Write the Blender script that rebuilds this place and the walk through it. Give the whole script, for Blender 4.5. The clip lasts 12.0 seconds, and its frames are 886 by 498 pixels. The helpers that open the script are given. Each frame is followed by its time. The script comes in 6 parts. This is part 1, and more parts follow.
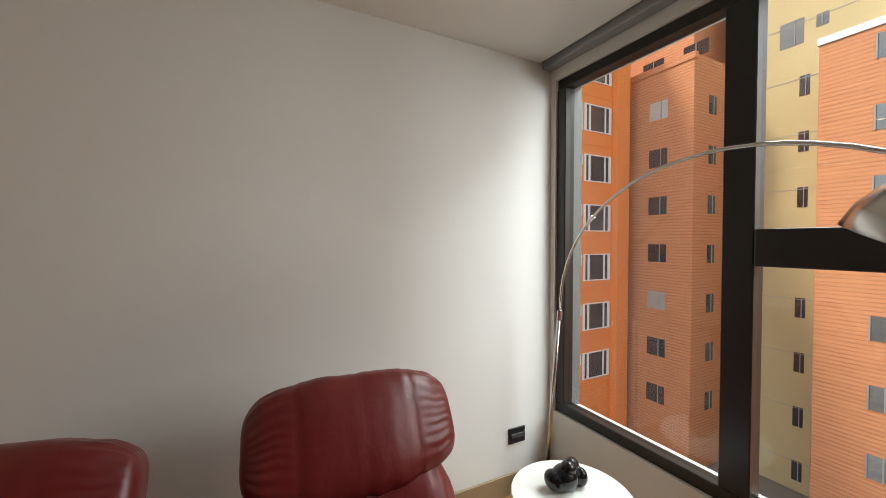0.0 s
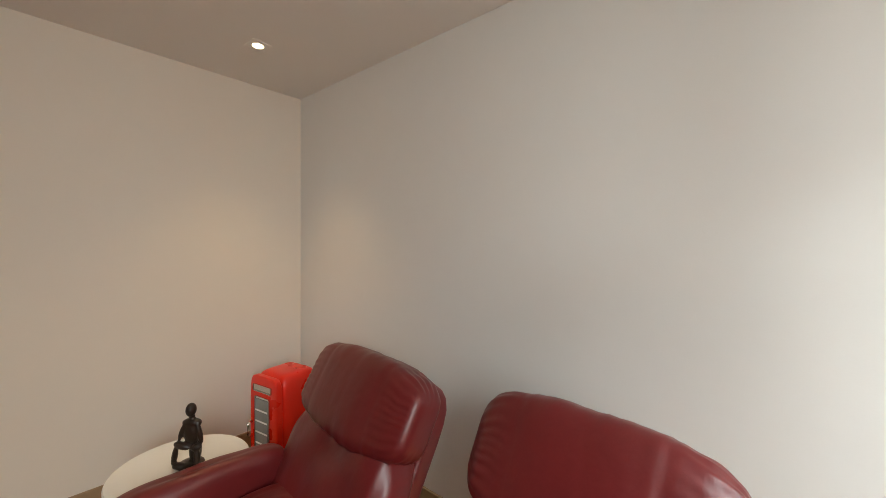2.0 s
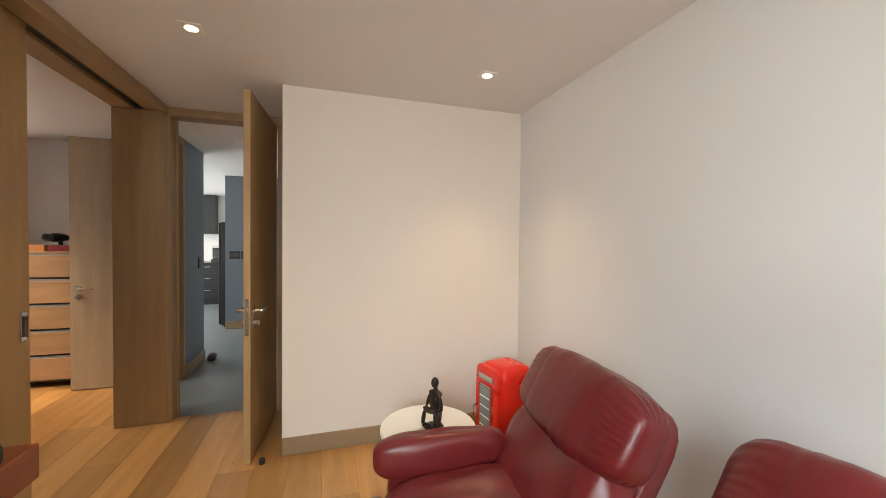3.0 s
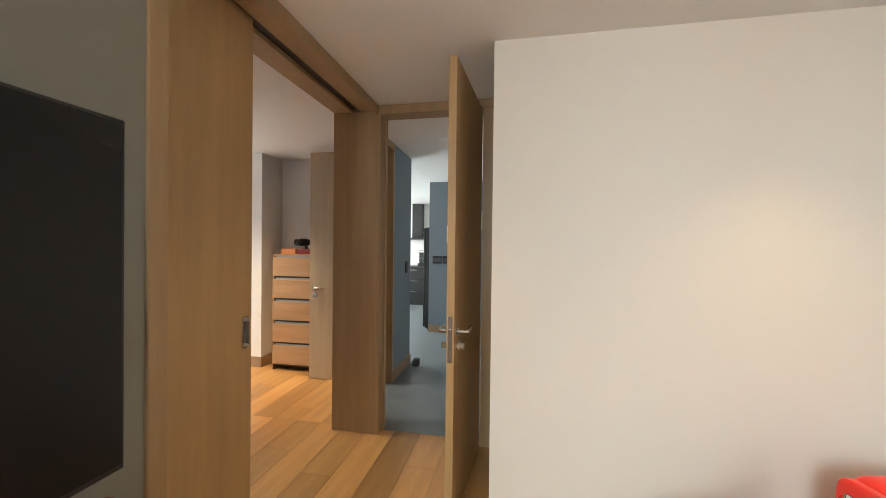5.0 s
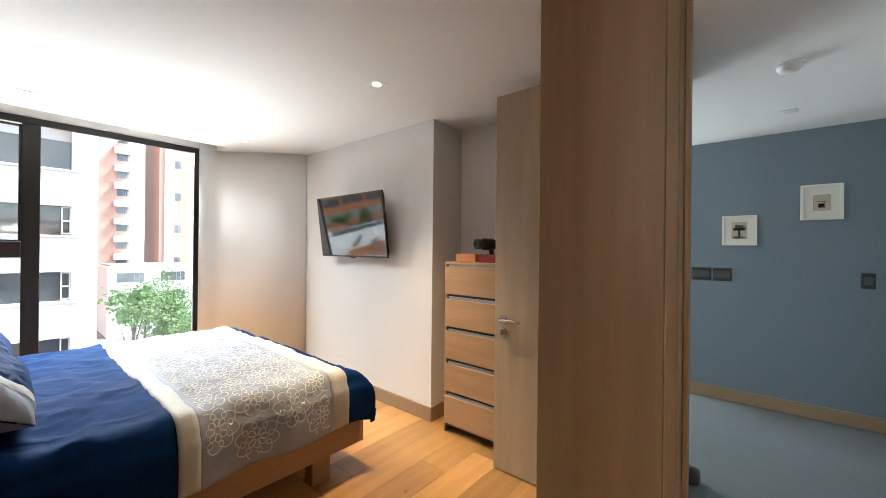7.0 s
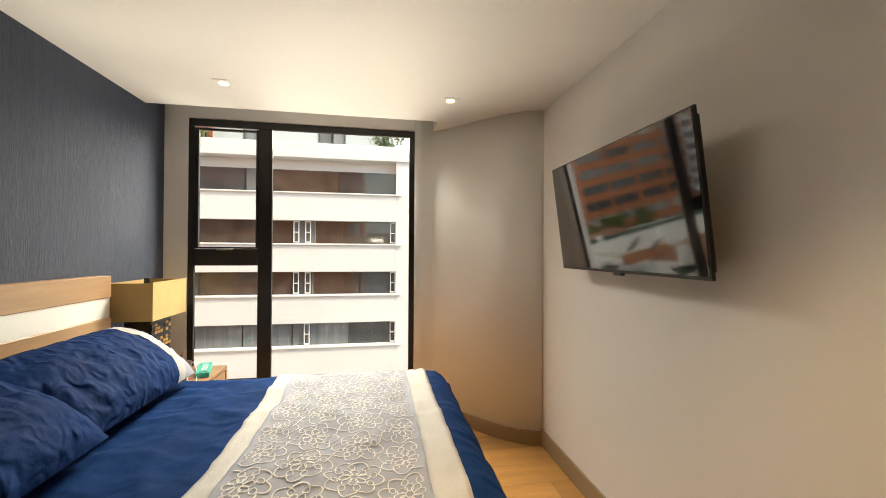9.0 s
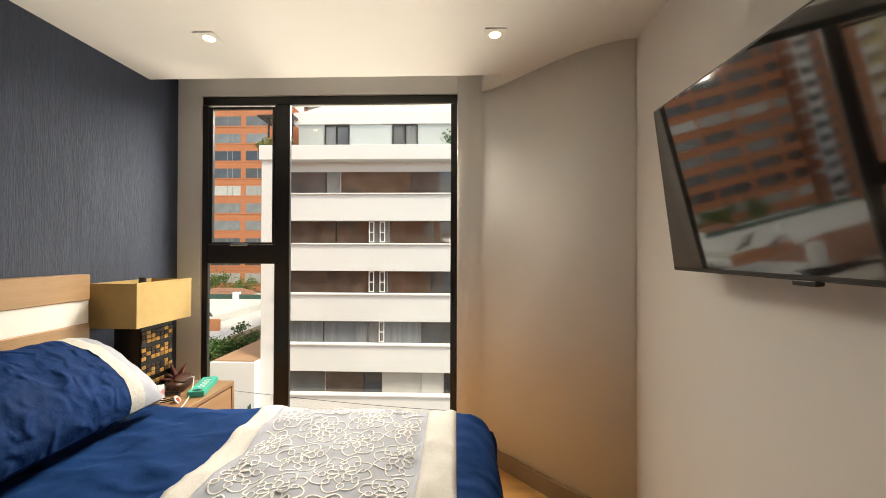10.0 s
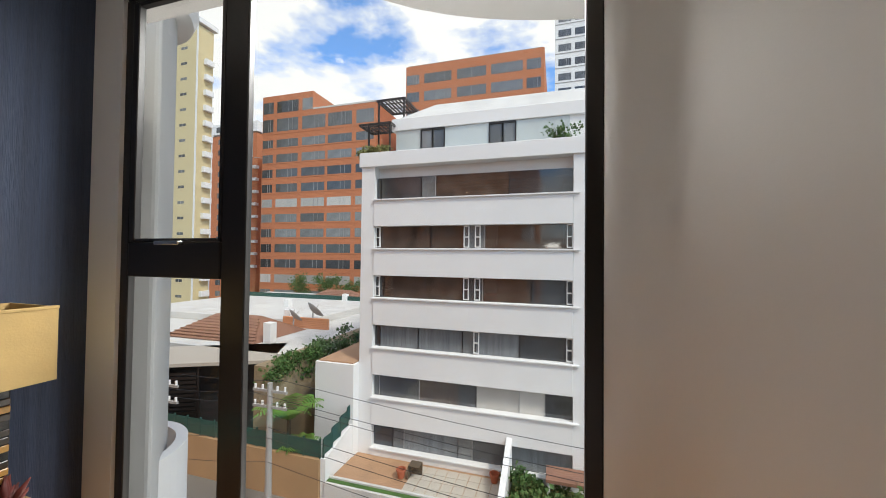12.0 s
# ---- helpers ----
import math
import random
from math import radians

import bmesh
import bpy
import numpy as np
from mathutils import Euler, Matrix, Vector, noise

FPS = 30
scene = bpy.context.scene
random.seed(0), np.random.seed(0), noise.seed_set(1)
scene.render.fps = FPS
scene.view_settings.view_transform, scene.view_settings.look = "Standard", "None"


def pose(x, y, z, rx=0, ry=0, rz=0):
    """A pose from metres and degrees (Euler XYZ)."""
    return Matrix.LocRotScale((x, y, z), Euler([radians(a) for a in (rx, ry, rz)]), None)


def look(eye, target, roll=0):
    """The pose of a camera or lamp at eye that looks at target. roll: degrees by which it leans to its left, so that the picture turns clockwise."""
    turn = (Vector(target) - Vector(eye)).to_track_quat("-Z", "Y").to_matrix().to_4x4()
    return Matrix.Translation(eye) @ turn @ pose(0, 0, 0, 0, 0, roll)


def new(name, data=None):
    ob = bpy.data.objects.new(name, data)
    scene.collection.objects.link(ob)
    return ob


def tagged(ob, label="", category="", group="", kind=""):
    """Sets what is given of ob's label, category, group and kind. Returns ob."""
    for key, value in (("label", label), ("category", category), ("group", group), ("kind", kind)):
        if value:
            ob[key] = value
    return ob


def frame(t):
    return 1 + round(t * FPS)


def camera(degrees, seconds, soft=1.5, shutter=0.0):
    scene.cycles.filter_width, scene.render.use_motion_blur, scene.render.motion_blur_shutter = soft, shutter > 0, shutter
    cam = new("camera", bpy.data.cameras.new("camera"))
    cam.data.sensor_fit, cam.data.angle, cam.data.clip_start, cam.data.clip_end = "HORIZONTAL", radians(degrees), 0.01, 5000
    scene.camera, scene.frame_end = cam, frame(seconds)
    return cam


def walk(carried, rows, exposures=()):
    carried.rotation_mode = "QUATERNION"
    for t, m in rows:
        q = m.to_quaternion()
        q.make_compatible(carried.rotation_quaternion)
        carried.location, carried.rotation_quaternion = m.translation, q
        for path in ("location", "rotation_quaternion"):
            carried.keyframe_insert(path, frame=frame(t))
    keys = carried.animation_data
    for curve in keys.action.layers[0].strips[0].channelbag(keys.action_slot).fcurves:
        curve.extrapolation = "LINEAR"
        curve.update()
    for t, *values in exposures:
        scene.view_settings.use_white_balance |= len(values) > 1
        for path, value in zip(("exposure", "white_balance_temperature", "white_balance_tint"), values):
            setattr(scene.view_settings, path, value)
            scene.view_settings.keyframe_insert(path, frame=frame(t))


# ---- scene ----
EXPO = ((0.0, 0.24, 7500, 11), (0.5, 0.27, 7500, 11), (1.0, 0.28, 7400, 7), (1.5, 0.48, 7500, 8), (2.0, 0.75, 7400, 10), (2.5, 1.12, 7400, 10),
        (3.0, 1.42, 7000, 9), (3.7, 1.62, 6700, 6), (5.5, 1.63, 6400, 4), (6.5, 1.74, 5900, 4), (7.2, 1.25, 6500, 4), (9.0, 0.4, 8300, 7),
        (10.5, 0.1, 8300, 8), (11.5, -0.2, 7200, 9), (12.0, -0.38, 6900, 9))
cam = camera(100.0, 12.0, 0.8)
PATH = [
    (0, (1.968, -1.64, 1.399), (2.875, 0.143, 1.354), 0.0),
    (0.1, (2.053, -1.66, 1.396), (2.808, 0.191, 1.349), -0.0),
    (0.5, (2.161, -1.577, 1.388), (2.409, 0.407, 1.345), -0.2),
    (0.8, (2.262, -1.546, 1.388), (2.124, 0.449, 1.342), 0.1),
    (1, (2.297, -1.445, 1.386), (2.003, 0.533, 1.335), 0.3),
    (1.5, (2.422, -1.422, 1.384), (1.695, 0.441, 1.335), 0.8),
    (2, (2.554, -1.39, 1.391), (1.256, 0.131, 1.344), 0.5),
    (2.5, (2.587, -1.401, 1.395), (0.869, -0.378, 1.355), 0.5),
    (3, (2.596, -1.441, 1.406), (0.689, -0.841, 1.366), 0.6),
    (3.5, (2.588, -1.467, 1.406), (0.595, -1.305, 1.379), 0.6),
    (3.7, (2.582, -1.471, 1.395), (0.583, -1.448, 1.377), 0.6),
    (5.5, (1.457, -1.726, 1.385), (-0.478, -2.232, 1.366), 0.6),
    (6, (1.089, -1.897, 1.374), (-0.778, -2.614, 1.37), 0.5),
    (6.5, (0.678, -2.109, 1.368), (-1.07, -3.08, 1.373), 0.4),
    (7, (0.357, -2.416, 1.366), (-1.174, -3.703, 1.368), 0.6),
    (7.2, (0.219, -2.522, 1.369), (-1.206, -3.924, 1.387), 0.5),
    (9, (-0.683, -3.758, 1.379), (-1.023, -5.729, 1.394), 0.3),
    (9.5, (-0.856, -4.081, 1.356), (-0.863, -6.081, 1.369), 0.2),
    (10, (-0.965, -4.422, 1.351), (-0.897, -6.421, 1.364), 0.2),
    (10.5, (-0.98, -4.72, 1.364), (-0.878, -6.718, 1.374), -0.0),
    (11, (-0.9, -5.086, 1.365), (-0.667, -7.072, 1.378), 0.1),
    (11.5, (-0.912, -5.483, 1.363), (-0.506, -7.441, 1.38), 0.1),
    (12, (-0.862, -5.872, 1.351), (-0.276, -7.783, 1.392), 0.6),
]
walk(cam, [(t, look(eye, target, roll)) for t, eye, target, roll in PATH], exposures=EXPO)

# ---------------------------------------------------------------- light
world = bpy.data.worlds.new("sky")
scene.world = world
world.use_nodes = True
wn, wl = world.node_tree.nodes, world.node_tree.links
wn.clear()
w_out, w_bg, w_sky = wn.new("ShaderNodeOutputWorld"), wn.new("ShaderNodeBackground"), wn.new("ShaderNodeTexSky")
w_sky.sky_type, w_sky.sun_disc = "NISHITA", False
w_sky.sun_elevation, w_sky.sun_rotation = radians(51), radians(303)
w_co, w_map, w_noise, w_ramp, w_mix = (wn.new("ShaderNodeTexCoord"), wn.new("ShaderNodeMapping"), wn.new("ShaderNodeTexNoise"),
                                       wn.new("ShaderNodeValToRGB"), wn.new("ShaderNodeMixRGB"))
w_map.inputs["Scale"].default_value = (1.0, 1.0, 2.2)
w_map.inputs["Location"].default_value = (0.35, 0.1, 0.0)
w_noise.inputs["Scale"].default_value, w_noise.inputs["Detail"].default_value = 3.4, 9.0
w_noise.inputs["Roughness"].default_value = 0.58
w_ramp.color_ramp.elements[0].position, w_ramp.color_ramp.elements[1].position = 0.41, 0.54
w_mix.inputs[2].default_value = (12.5, 12.8, 13.2, 1)
wl.new(w_co.outputs["Generated"], w_map.inputs[0])
wl.new(w_map.outputs[0], w_noise.inputs["Vector"])
wl.new(w_noise.outputs["Fac"], w_ramp.inputs[0])
wl.new(w_ramp.outputs[0], w_mix.inputs[0])
w_gain = wn.new("ShaderNodeMixRGB")
w_gain.blend_type, w_gain.inputs[0].default_value, w_gain.inputs[2].default_value = "MULTIPLY", 1.0, (1.9, 2.8, 3.7, 1)
wl.new(w_sky.outputs[0], w_gain.inputs[1])
wl.new(w_gain.outputs[0], w_mix.inputs[1])
wl.new(w_mix.outputs[0], w_bg.inputs[0])
w_bg.inputs[1].default_value = 0.15
wl.new(w_bg.outputs[0], w_out.inputs[0])

sun = new("sun", bpy.data.lights.new("sun", "SUN"))
sun.data.energy, sun.data.angle, sun.data.color = 4.4, radians(9), (1.0, 0.95, 0.88)
sun.matrix_world = look((-20, 13, 30), (0, 0, 0))


def area(name, m, w, h, watts, colour, spread=180):
    ob = new(name, bpy.data.lights.new(name, "AREA"))
    ob.data.shape, ob.data.size, ob.data.size_y = "RECTANGLE", w, h
    ob.data.energy, ob.data.color, ob.data.spread = watts, colour, radians(spread)
    ob.matrix_world = m
    return ob


# added area lamps, out of sight outside the windows, standing in for daylight
area("daylight_fill", look((4.6, -2.45, 2.15), (1.5, 0.0, 0.85)), 1.2, 1.4, 66, (0.75, 0.90, 1.0))
area("daylight_fill", look((4.9, -1.15, 3.75), (1.7, -0.5, 0.6)), 2.2, 1.1, 190, (0.75, 0.90, 1.0))
area("daylight_fill", look((-0.47, -7.45, 2.75), (-0.2, -5.6, 0.9)), 1.2, 0.8, 115, (0.97, 0.98, 1.0), 120)
area("daylight_fill", look((-2.05, -8.15, 0.75), (-0.15, -5.0, 2.5)), 1.2, 2.0, 28, (1.0, 0.99, 0.97), 150)
area("daylight_fill", look((-0.3, -8.7, -1.5), (-0.6, -4.3, 2.4)), 2.0, 1.4, 60, (1.0, 0.98, 0.96), 92)
# added inside the kitchen as window light; no window is built there
area("daylight_fill", look((-4.6, -5.95, 1.4), (-4.6, -3.0, 1.2)), 2.4, 1.6, 66, (0.92, 0.96, 1.0))

# ---------------------------------------------------------------- materials
MATS = {}


def mat(name, colour, rough=0.6, metal=0.0, var=0.12, scale=6.0, bump=0.0, bscale=60.0, spec=0.5, stretch=(1, 1, 1), per_object=0.0,
        second=None, coat=0.0):
    """A paint, cloth, metal or wood with two scales of variation; stretch draws the grain out along an axis."""
    if name in MATS:
        return MATS[name]
    m = bpy.data.materials.new(name)
    m.use_nodes = True
    n, l = m.node_tree.nodes, m.node_tree.links
    b = n["Principled BSDF"]
    b.inputs["Roughness"].default_value, b.inputs["Metallic"].default_value = rough, metal
    b.inputs["Specular IOR Level"].default_value = spec
    b.inputs["Coat Weight"].default_value = coat
    co, mp = n.new("ShaderNodeTexCoord"), n.new("ShaderNodeMapping")
    mp.inputs["Scale"].default_value = stretch
    l.new(co.outputs["Object"], mp.inputs[0])
    big, fine = n.new("ShaderNodeTexNoise"), n.new("ShaderNodeTexNoise")
    big.inputs["Scale"].default_value, fine.inputs["Scale"].default_value = scale, scale * 9
    big.inputs["Detail"].default_value, fine.inputs["Detail"].default_value = 4, 3
    for t in (big, fine):
        l.new(mp.outputs[0], t.inputs["Vector"])
    add = n.new("ShaderNodeMath")
    add.operation = "MULTIPLY_ADD"
    add.inputs[1].default_value = 0.4
    l.new(fine.outputs["Fac"], add.inputs[0])
    l.new(big.outputs["Fac"], add.inputs[2])
    ramp = n.new("ShaderNodeMapRange")
    ramp.inputs[1].default_value, ramp.inputs[2].default_value = 0.35, 1.05
    l.new(add.outputs[0], ramp.inputs[0])
    mix = n.new("ShaderNodeMixRGB")
    c = Vector(colour)
    lo, hi = c * (1 - var), c * (1 + var)
    if second:
        lo, hi = c, Vector(second)
    mix.inputs[1].default_value, mix.inputs[2].default_value = (*lo, 1), (*hi, 1)
    l.new(ramp.outputs[0], mix.inputs[0])
    last = mix.outputs[0]
    if per_object:
        info, hsv, rng = n.new("ShaderNodeObjectInfo"), n.new("ShaderNodeHueSaturation"), n.new("ShaderNodeMapRange")
        rng.inputs[3].default_value, rng.inputs[4].default_value = 1 - per_object, 1 + per_object
        l.new(info.outputs["Random"], rng.inputs[0])
        l.new(rng.outputs[0], hsv.inputs["Value"])
        l.new(last, hsv.inputs["Color"])
        last = hsv.outputs[0]
    l.new(last, b.inputs["Base Color"])
    rr = n.new("ShaderNodeMapRange")
    rr.inputs[3].default_value, rr.inputs[4].default_value = max(0.02, rough * 0.85), min(1, rough * 1.15)
    l.new(big.outputs["Fac"], rr.inputs[0])
    l.new(rr.outputs[0], b.inputs["Roughness"])
    if bump:
        bn, bt = n.new("ShaderNodeBump"), n.new("ShaderNodeTexNoise")
        bt.inputs["Scale"].default_value, bt.inputs["Detail"].default_value = bscale, 4
        l.new(mp.outputs[0], bt.inputs["Vector"])
        bn.inputs["Strength"].default_value, bn.inputs["Distance"].default_value = bump, 0.01
        l.new(bt.outputs["Fac"], bn.inputs["Height"])
        l.new(bn.outputs[0], b.inputs["Normal"])
    MATS[name] = m
    return m


def creases(m, scale, strength, stretch=(1, 1, 1), depth=0.02):
    """Folds and crinkles of cloth or leather, over the fine grain."""
    n, l = m.node_tree.nodes, m.node_tree.links
    b = n["Principled BSDF"]
    co, mp, t, bn = n.new("ShaderNodeTexCoord"), n.new("ShaderNodeMapping"), n.new("ShaderNodeTexNoise"), n.new("ShaderNodeBump")
    mp.inputs["Scale"].default_value = stretch
    t.noise_type = "RIDGED_MULTIFRACTAL"
    t.inputs["Scale"].default_value, t.inputs["Detail"].default_value, t.inputs["Distortion"].default_value = scale, 3, 0.5
    bn.inputs["Strength"].default_value, bn.inputs["Distance"].default_value = strength, depth
    l.new(co.outputs["Object"], mp.inputs[0])
    l.new(mp.outputs[0], t.inputs["Vector"])
    l.new(t.outputs["Fac"], bn.inputs["Height"])
    if b.inputs["Normal"].links:
        l.new(b.inputs["Normal"].links[0].from_socket, bn.inputs["Normal"])
    l.new(bn.outputs[0], b.inputs["Normal"])


def glow(name, colour, strength):
    m = bpy.data.materials.new(name)
    m.use_nodes = True
    b = m.node_tree.nodes["Principled BSDF"]
    b.inputs["Base Color"].default_value = (*colour, 1)
    b.inputs["Emission Color"].default_value = (*colour, 1)
    b.inputs["Emission Strength"].default_value = strength
    return m


def glass(name, tint, rough=0.0):
    """Thin sheet glass: clear through, with a mirror gloss at grazing angles."""
    m = bpy.data.materials.new(name)
    m.use_nodes = True
    n, l = m.node_tree.nodes, m.node_tree.links
    n.clear()
    out, tr, gl, mx, fr = (n.new("ShaderNodeOutputMaterial"), n.new("ShaderNodeBsdfTransparent"), n.new("ShaderNodeBsdfGlossy"),
                           n.new("ShaderNodeMixShader"), n.new("ShaderNodeLayerWeight"))
    tr.inputs[0].default_value = (*tint, 1)
    gl.inputs["Roughness"].default_value = rough
    fr.inputs["Blend"].default_value = 0.5
    pw = n.new("ShaderNodeMath")
    pw.operation, pw.inputs[1].default_value = "POWER", 5.0
    mr = n.new("ShaderNodeMapRange")
    mr.inputs[3].default_value, mr.inputs[4].default_value = 0.03, 0.9
    l.new(fr.outputs["Facing"], pw.inputs[0])
    l.new(pw.outputs[0], mr.inputs[0])
    l.new(mr.outputs[0], mx.inputs[0])
    l.new(tr.outputs[0], mx.inputs[1])
    l.new(gl.outputs[0], mx.inputs[2])
    l.new(mx.outputs[0], out.inputs[0])
    return m


WALL = mat("white_wall_paint", (0.76, 0.742, 0.715), 0.75, var=0.02, scale=1.2, bump=0.03, bscale=180)
# white wall again, with the downlight's warm cast put into its colour
WARM = mat("warm_lit_wall_paint", (0.78, 0.725, 0.645), 0.75, var=0.02, scale=1.2, bump=0.03, bscale=180)
CEIL = mat("ceiling_paint", (0.78, 0.77, 0.75), 0.85, var=0.015, scale=1.0)
OLIVE = mat("olive_grey_wall_paint", (0.24, 0.24, 0.20), 0.8, var=0.03, scale=1.4, bump=0.05, bscale=180)
BLUEGREY = mat("blue_grey_wall_paint", (0.165, 0.205, 0.245), 0.65, var=0.03, scale=1.5, bump=0.05, bscale=180)
NAVY = mat("navy_wallpaper", (0.014, 0.021, 0.042), 0.45, var=0.5, scale=3.0, bump=0.5, bscale=40, stretch=(18, 18, 0.35), second=(0.036, 0.056, 0.105))
OAK = mat("oak_veneer", (0.43, 0.277, 0.125), 0.45, var=0.16, scale=2.2, bump=0.08, bscale=30, stretch=(9, 9, 0.6))
OAKDARK = mat("oak_frame", (0.36, 0.238, 0.12), 0.45, var=0.16, scale=2.2, bump=0.08, bscale=30, stretch=(9, 9, 0.6))
OAKH = mat("oak_board", (0.40, 0.24, 0.125), 0.42, var=0.2, scale=2.4, bump=0.06, bscale=30, stretch=(9, 0.7, 9))
OAKX = mat("oak_bed_board", (0.30, 0.17, 0.085), 0.45, var=0.2, scale=2.4, bump=0.06, bscale=30, stretch=(0.7, 9, 9))
def courses(m, step, dark):
    """Thin shaded joints every step metres up a far brick wall."""
    n, l = m.node_tree.nodes, m.node_tree.links
    b = n["Principled BSDF"]
    geo, sep, dv_, fr_, cmp, nz, mx, vm = (n.new("ShaderNodeNewGeometry"), n.new("ShaderNodeSeparateXYZ"), n.new("ShaderNodeMath"), n.new("ShaderNodeMath"),
                                       n.new("ShaderNodeMapRange"), n.new("ShaderNodeTexNoise"), n.new("ShaderNodeMixRGB"), n.new("ShaderNodeMath"))
    l.new(geo.outputs["Position"], sep.inputs[0])
    dv_.operation, dv_.inputs[1].default_value = "DIVIDE", step
    fr_.operation = "FRACT"
    l.new(sep.outputs["Z"], dv_.inputs[0])
    l.new(dv_.outputs[0], fr_.inputs[0])
    cmp.inputs[1].default_value, cmp.inputs[2].default_value = 0.18, 0.34
    cmp.inputs[3].default_value, cmp.inputs[4].default_value = 1.0, 0.0
    l.new(fr_.outputs[0], cmp.inputs[0])
    nz.inputs["Scale"].default_value = 1.3
    vm.operation = "MULTIPLY"
    l.new(geo.outputs["Position"], nz.inputs["Vector"])
    l.new(cmp.outputs[0], vm.inputs[0])
    l.new(nz.outputs["Fac"], vm.inputs[1])
    l.new(vm.outputs[0], mx.inputs[0])
    l.new(b.inputs["Base Color"].links[0].from_socket, mx.inputs[1])
    mx.inputs[2].default_value = (*dark, 1)
    l.new(mx.outputs[0], b.inputs["Base Color"])


BASEB = mat("oak_baseboard", (0.30, 0.205, 0.12), 0.5, var=0.12, scale=3.0)
PLANK = mat("oak_floor_plank", (0.45, 0.232, 0.078), 0.30, var=0.28, scale=2.0, bump=0.05, bscale=40, stretch=(0.6, 8, 8), per_object=0.32)


def knots(m, colour):
    """Scattered dark knots with a worn rim."""
    n, l = m.node_tree.nodes, m.node_tree.links
    b = n["Principled BSDF"]
    geo, mp, v, r, mx, wob = (n.new("ShaderNodeNewGeometry"), n.new("ShaderNodeMapping"), n.new("ShaderNodeTexVoronoi"), n.new("ShaderNodeMapRange"),
                              n.new("ShaderNodeMixRGB"), n.new("ShaderNodeTexWhiteNoise"))
    mp.inputs["Scale"].default_value = (1.3, 2.2, 1)
    v.inputs["Scale"].default_value = 1.5
    v.inputs["Randomness"].default_value = 1.0
    l.new(geo.outputs["Position"], mp.inputs[0])
    l.new(mp.outputs[0], v.inputs["Vector"])
    r.inputs[1].default_value, r.inputs[2].default_value = 0.025, 0.06
    r.inputs[3].default_value, r.inputs[4].default_value = 0.8, 0.0
    l.new(v.outputs["Distance"], r.inputs[0])
    l.new(r.outputs[0], mx.inputs[0])
    l.new(b.inputs["Base Color"].links[0].from_socket, mx.inputs[1])
    mx.inputs[2].default_value = (*colour, 1)
    l.new(mx.outputs[0], b.inputs["Base Color"])


knots(PLANK, (0.07, 0.035, 0.015))
CONC = mat("grey_microcement", (0.17, 0.19, 0.20), 0.38, var=0.14, scale=1.6, bump=0.03, bscale=40)
SLAB = mat("subfloor_board", (0.22, 0.115, 0.045), 0.8)
BLACKAL = mat("black_aluminium", (0.012, 0.010, 0.009), 0.38, var=0.2, scale=5, bump=0.03)
GREYAL = mat("grey_aluminium", (0.30, 0.30, 0.30), 0.45, metal=0.4)
CHROME = mat("brushed_steel", (0.62, 0.60, 0.57), 0.24, metal=1.0, var=0.08, scale=20)
BLACKPL = mat("black_plastic", (0.016, 0.016, 0.017), 0.4, var=0.2, scale=10)
SCREEN = mat("tv_screen", (0.008, 0.008, 0.009), 0.06, var=0.1, scale=2, spec=1.0, coat=1.0)
OAKPALE = mat("pale_oak_veneer", (0.42, 0.32, 0.21), 0.5, var=0.14, scale=2.2, bump=0.08, bscale=30, stretch=(9, 9, 0.6))
WHITELAC = mat("white_lacquer", (0.80, 0.79, 0.76), 0.35, var=0.02)
PANE = glass("window_glass", (0.84, 0.85, 0.85))
CLEAR = glass("clear_glass", (0.92, 0.94, 0.94))
LAMPGLOW = glow("downlight_glow", (1.0, 0.78, 0.45), 9.0)

# ---------------------------------------------------------------- mesh helpers


def empty(name, m=None, **tags):
    ob = new(name)
    ob.empty_display_size = 0.1
    if m is not None:
        ob.matrix_world = m
    return tagged(ob, **tags)


def finish(name, bm, material, smooth=False):
    me = bpy.data.meshes.new(name)
    bmesh.ops.recalc_face_normals(bm, faces=bm.faces)
    bm.to_mesh(me)
    bm.free()
    me.materials.append(material)
    if smooth:
        me.shade_smooth()
    return me


def part(name, bm, material, parent=None, label="", smooth=False):
    ob = new(name, finish(name, bm, material, smooth))
    ob.parent = parent
    return tagged(ob, label=label)


def thing(name, bm, material, label="", category="", group="", kind="", smooth=False):
    return tagged(new(name, finish(name, bm, material, smooth)), label, category, group, kind)


def box(x0, x1, y0, y1, z0, z1, bevel=0.0, seg=2, bm=None):
    bm = bm or bmesh.new()
    got = bmesh.ops.create_cube(bm, size=1)["verts"]
    bmesh.ops.transform(bm, verts=got, matrix=Matrix.LocRotScale(
        ((x0 + x1) / 2, (y0 + y1) / 2, (z0 + z1) / 2), None, (abs(x1 - x0), abs(y1 - y0), abs(z1 - z0))))
    if bevel:
        edges = list({e for v in got for e in v.link_edges})
        bmesh.ops.bevel(bm, geom=edges, offset=bevel, segments=seg, affect="EDGES", profile=0.5)
    return bm


def cyl(r, z0, z1, r2=None, seg=24, m=None, bm=None):
    bm = bm or bmesh.new()
    got = bmesh.ops.create_cone(bm, cap_ends=True, segments=seg, radius1=r, radius2=r if r2 is None else r2, depth=z1 - z0)["verts"]
    bmesh.ops.transform(bm, verts=got, matrix=(m or Matrix()) @ Matrix.Translation((0, 0, (z0 + z1) / 2)))
    return bm


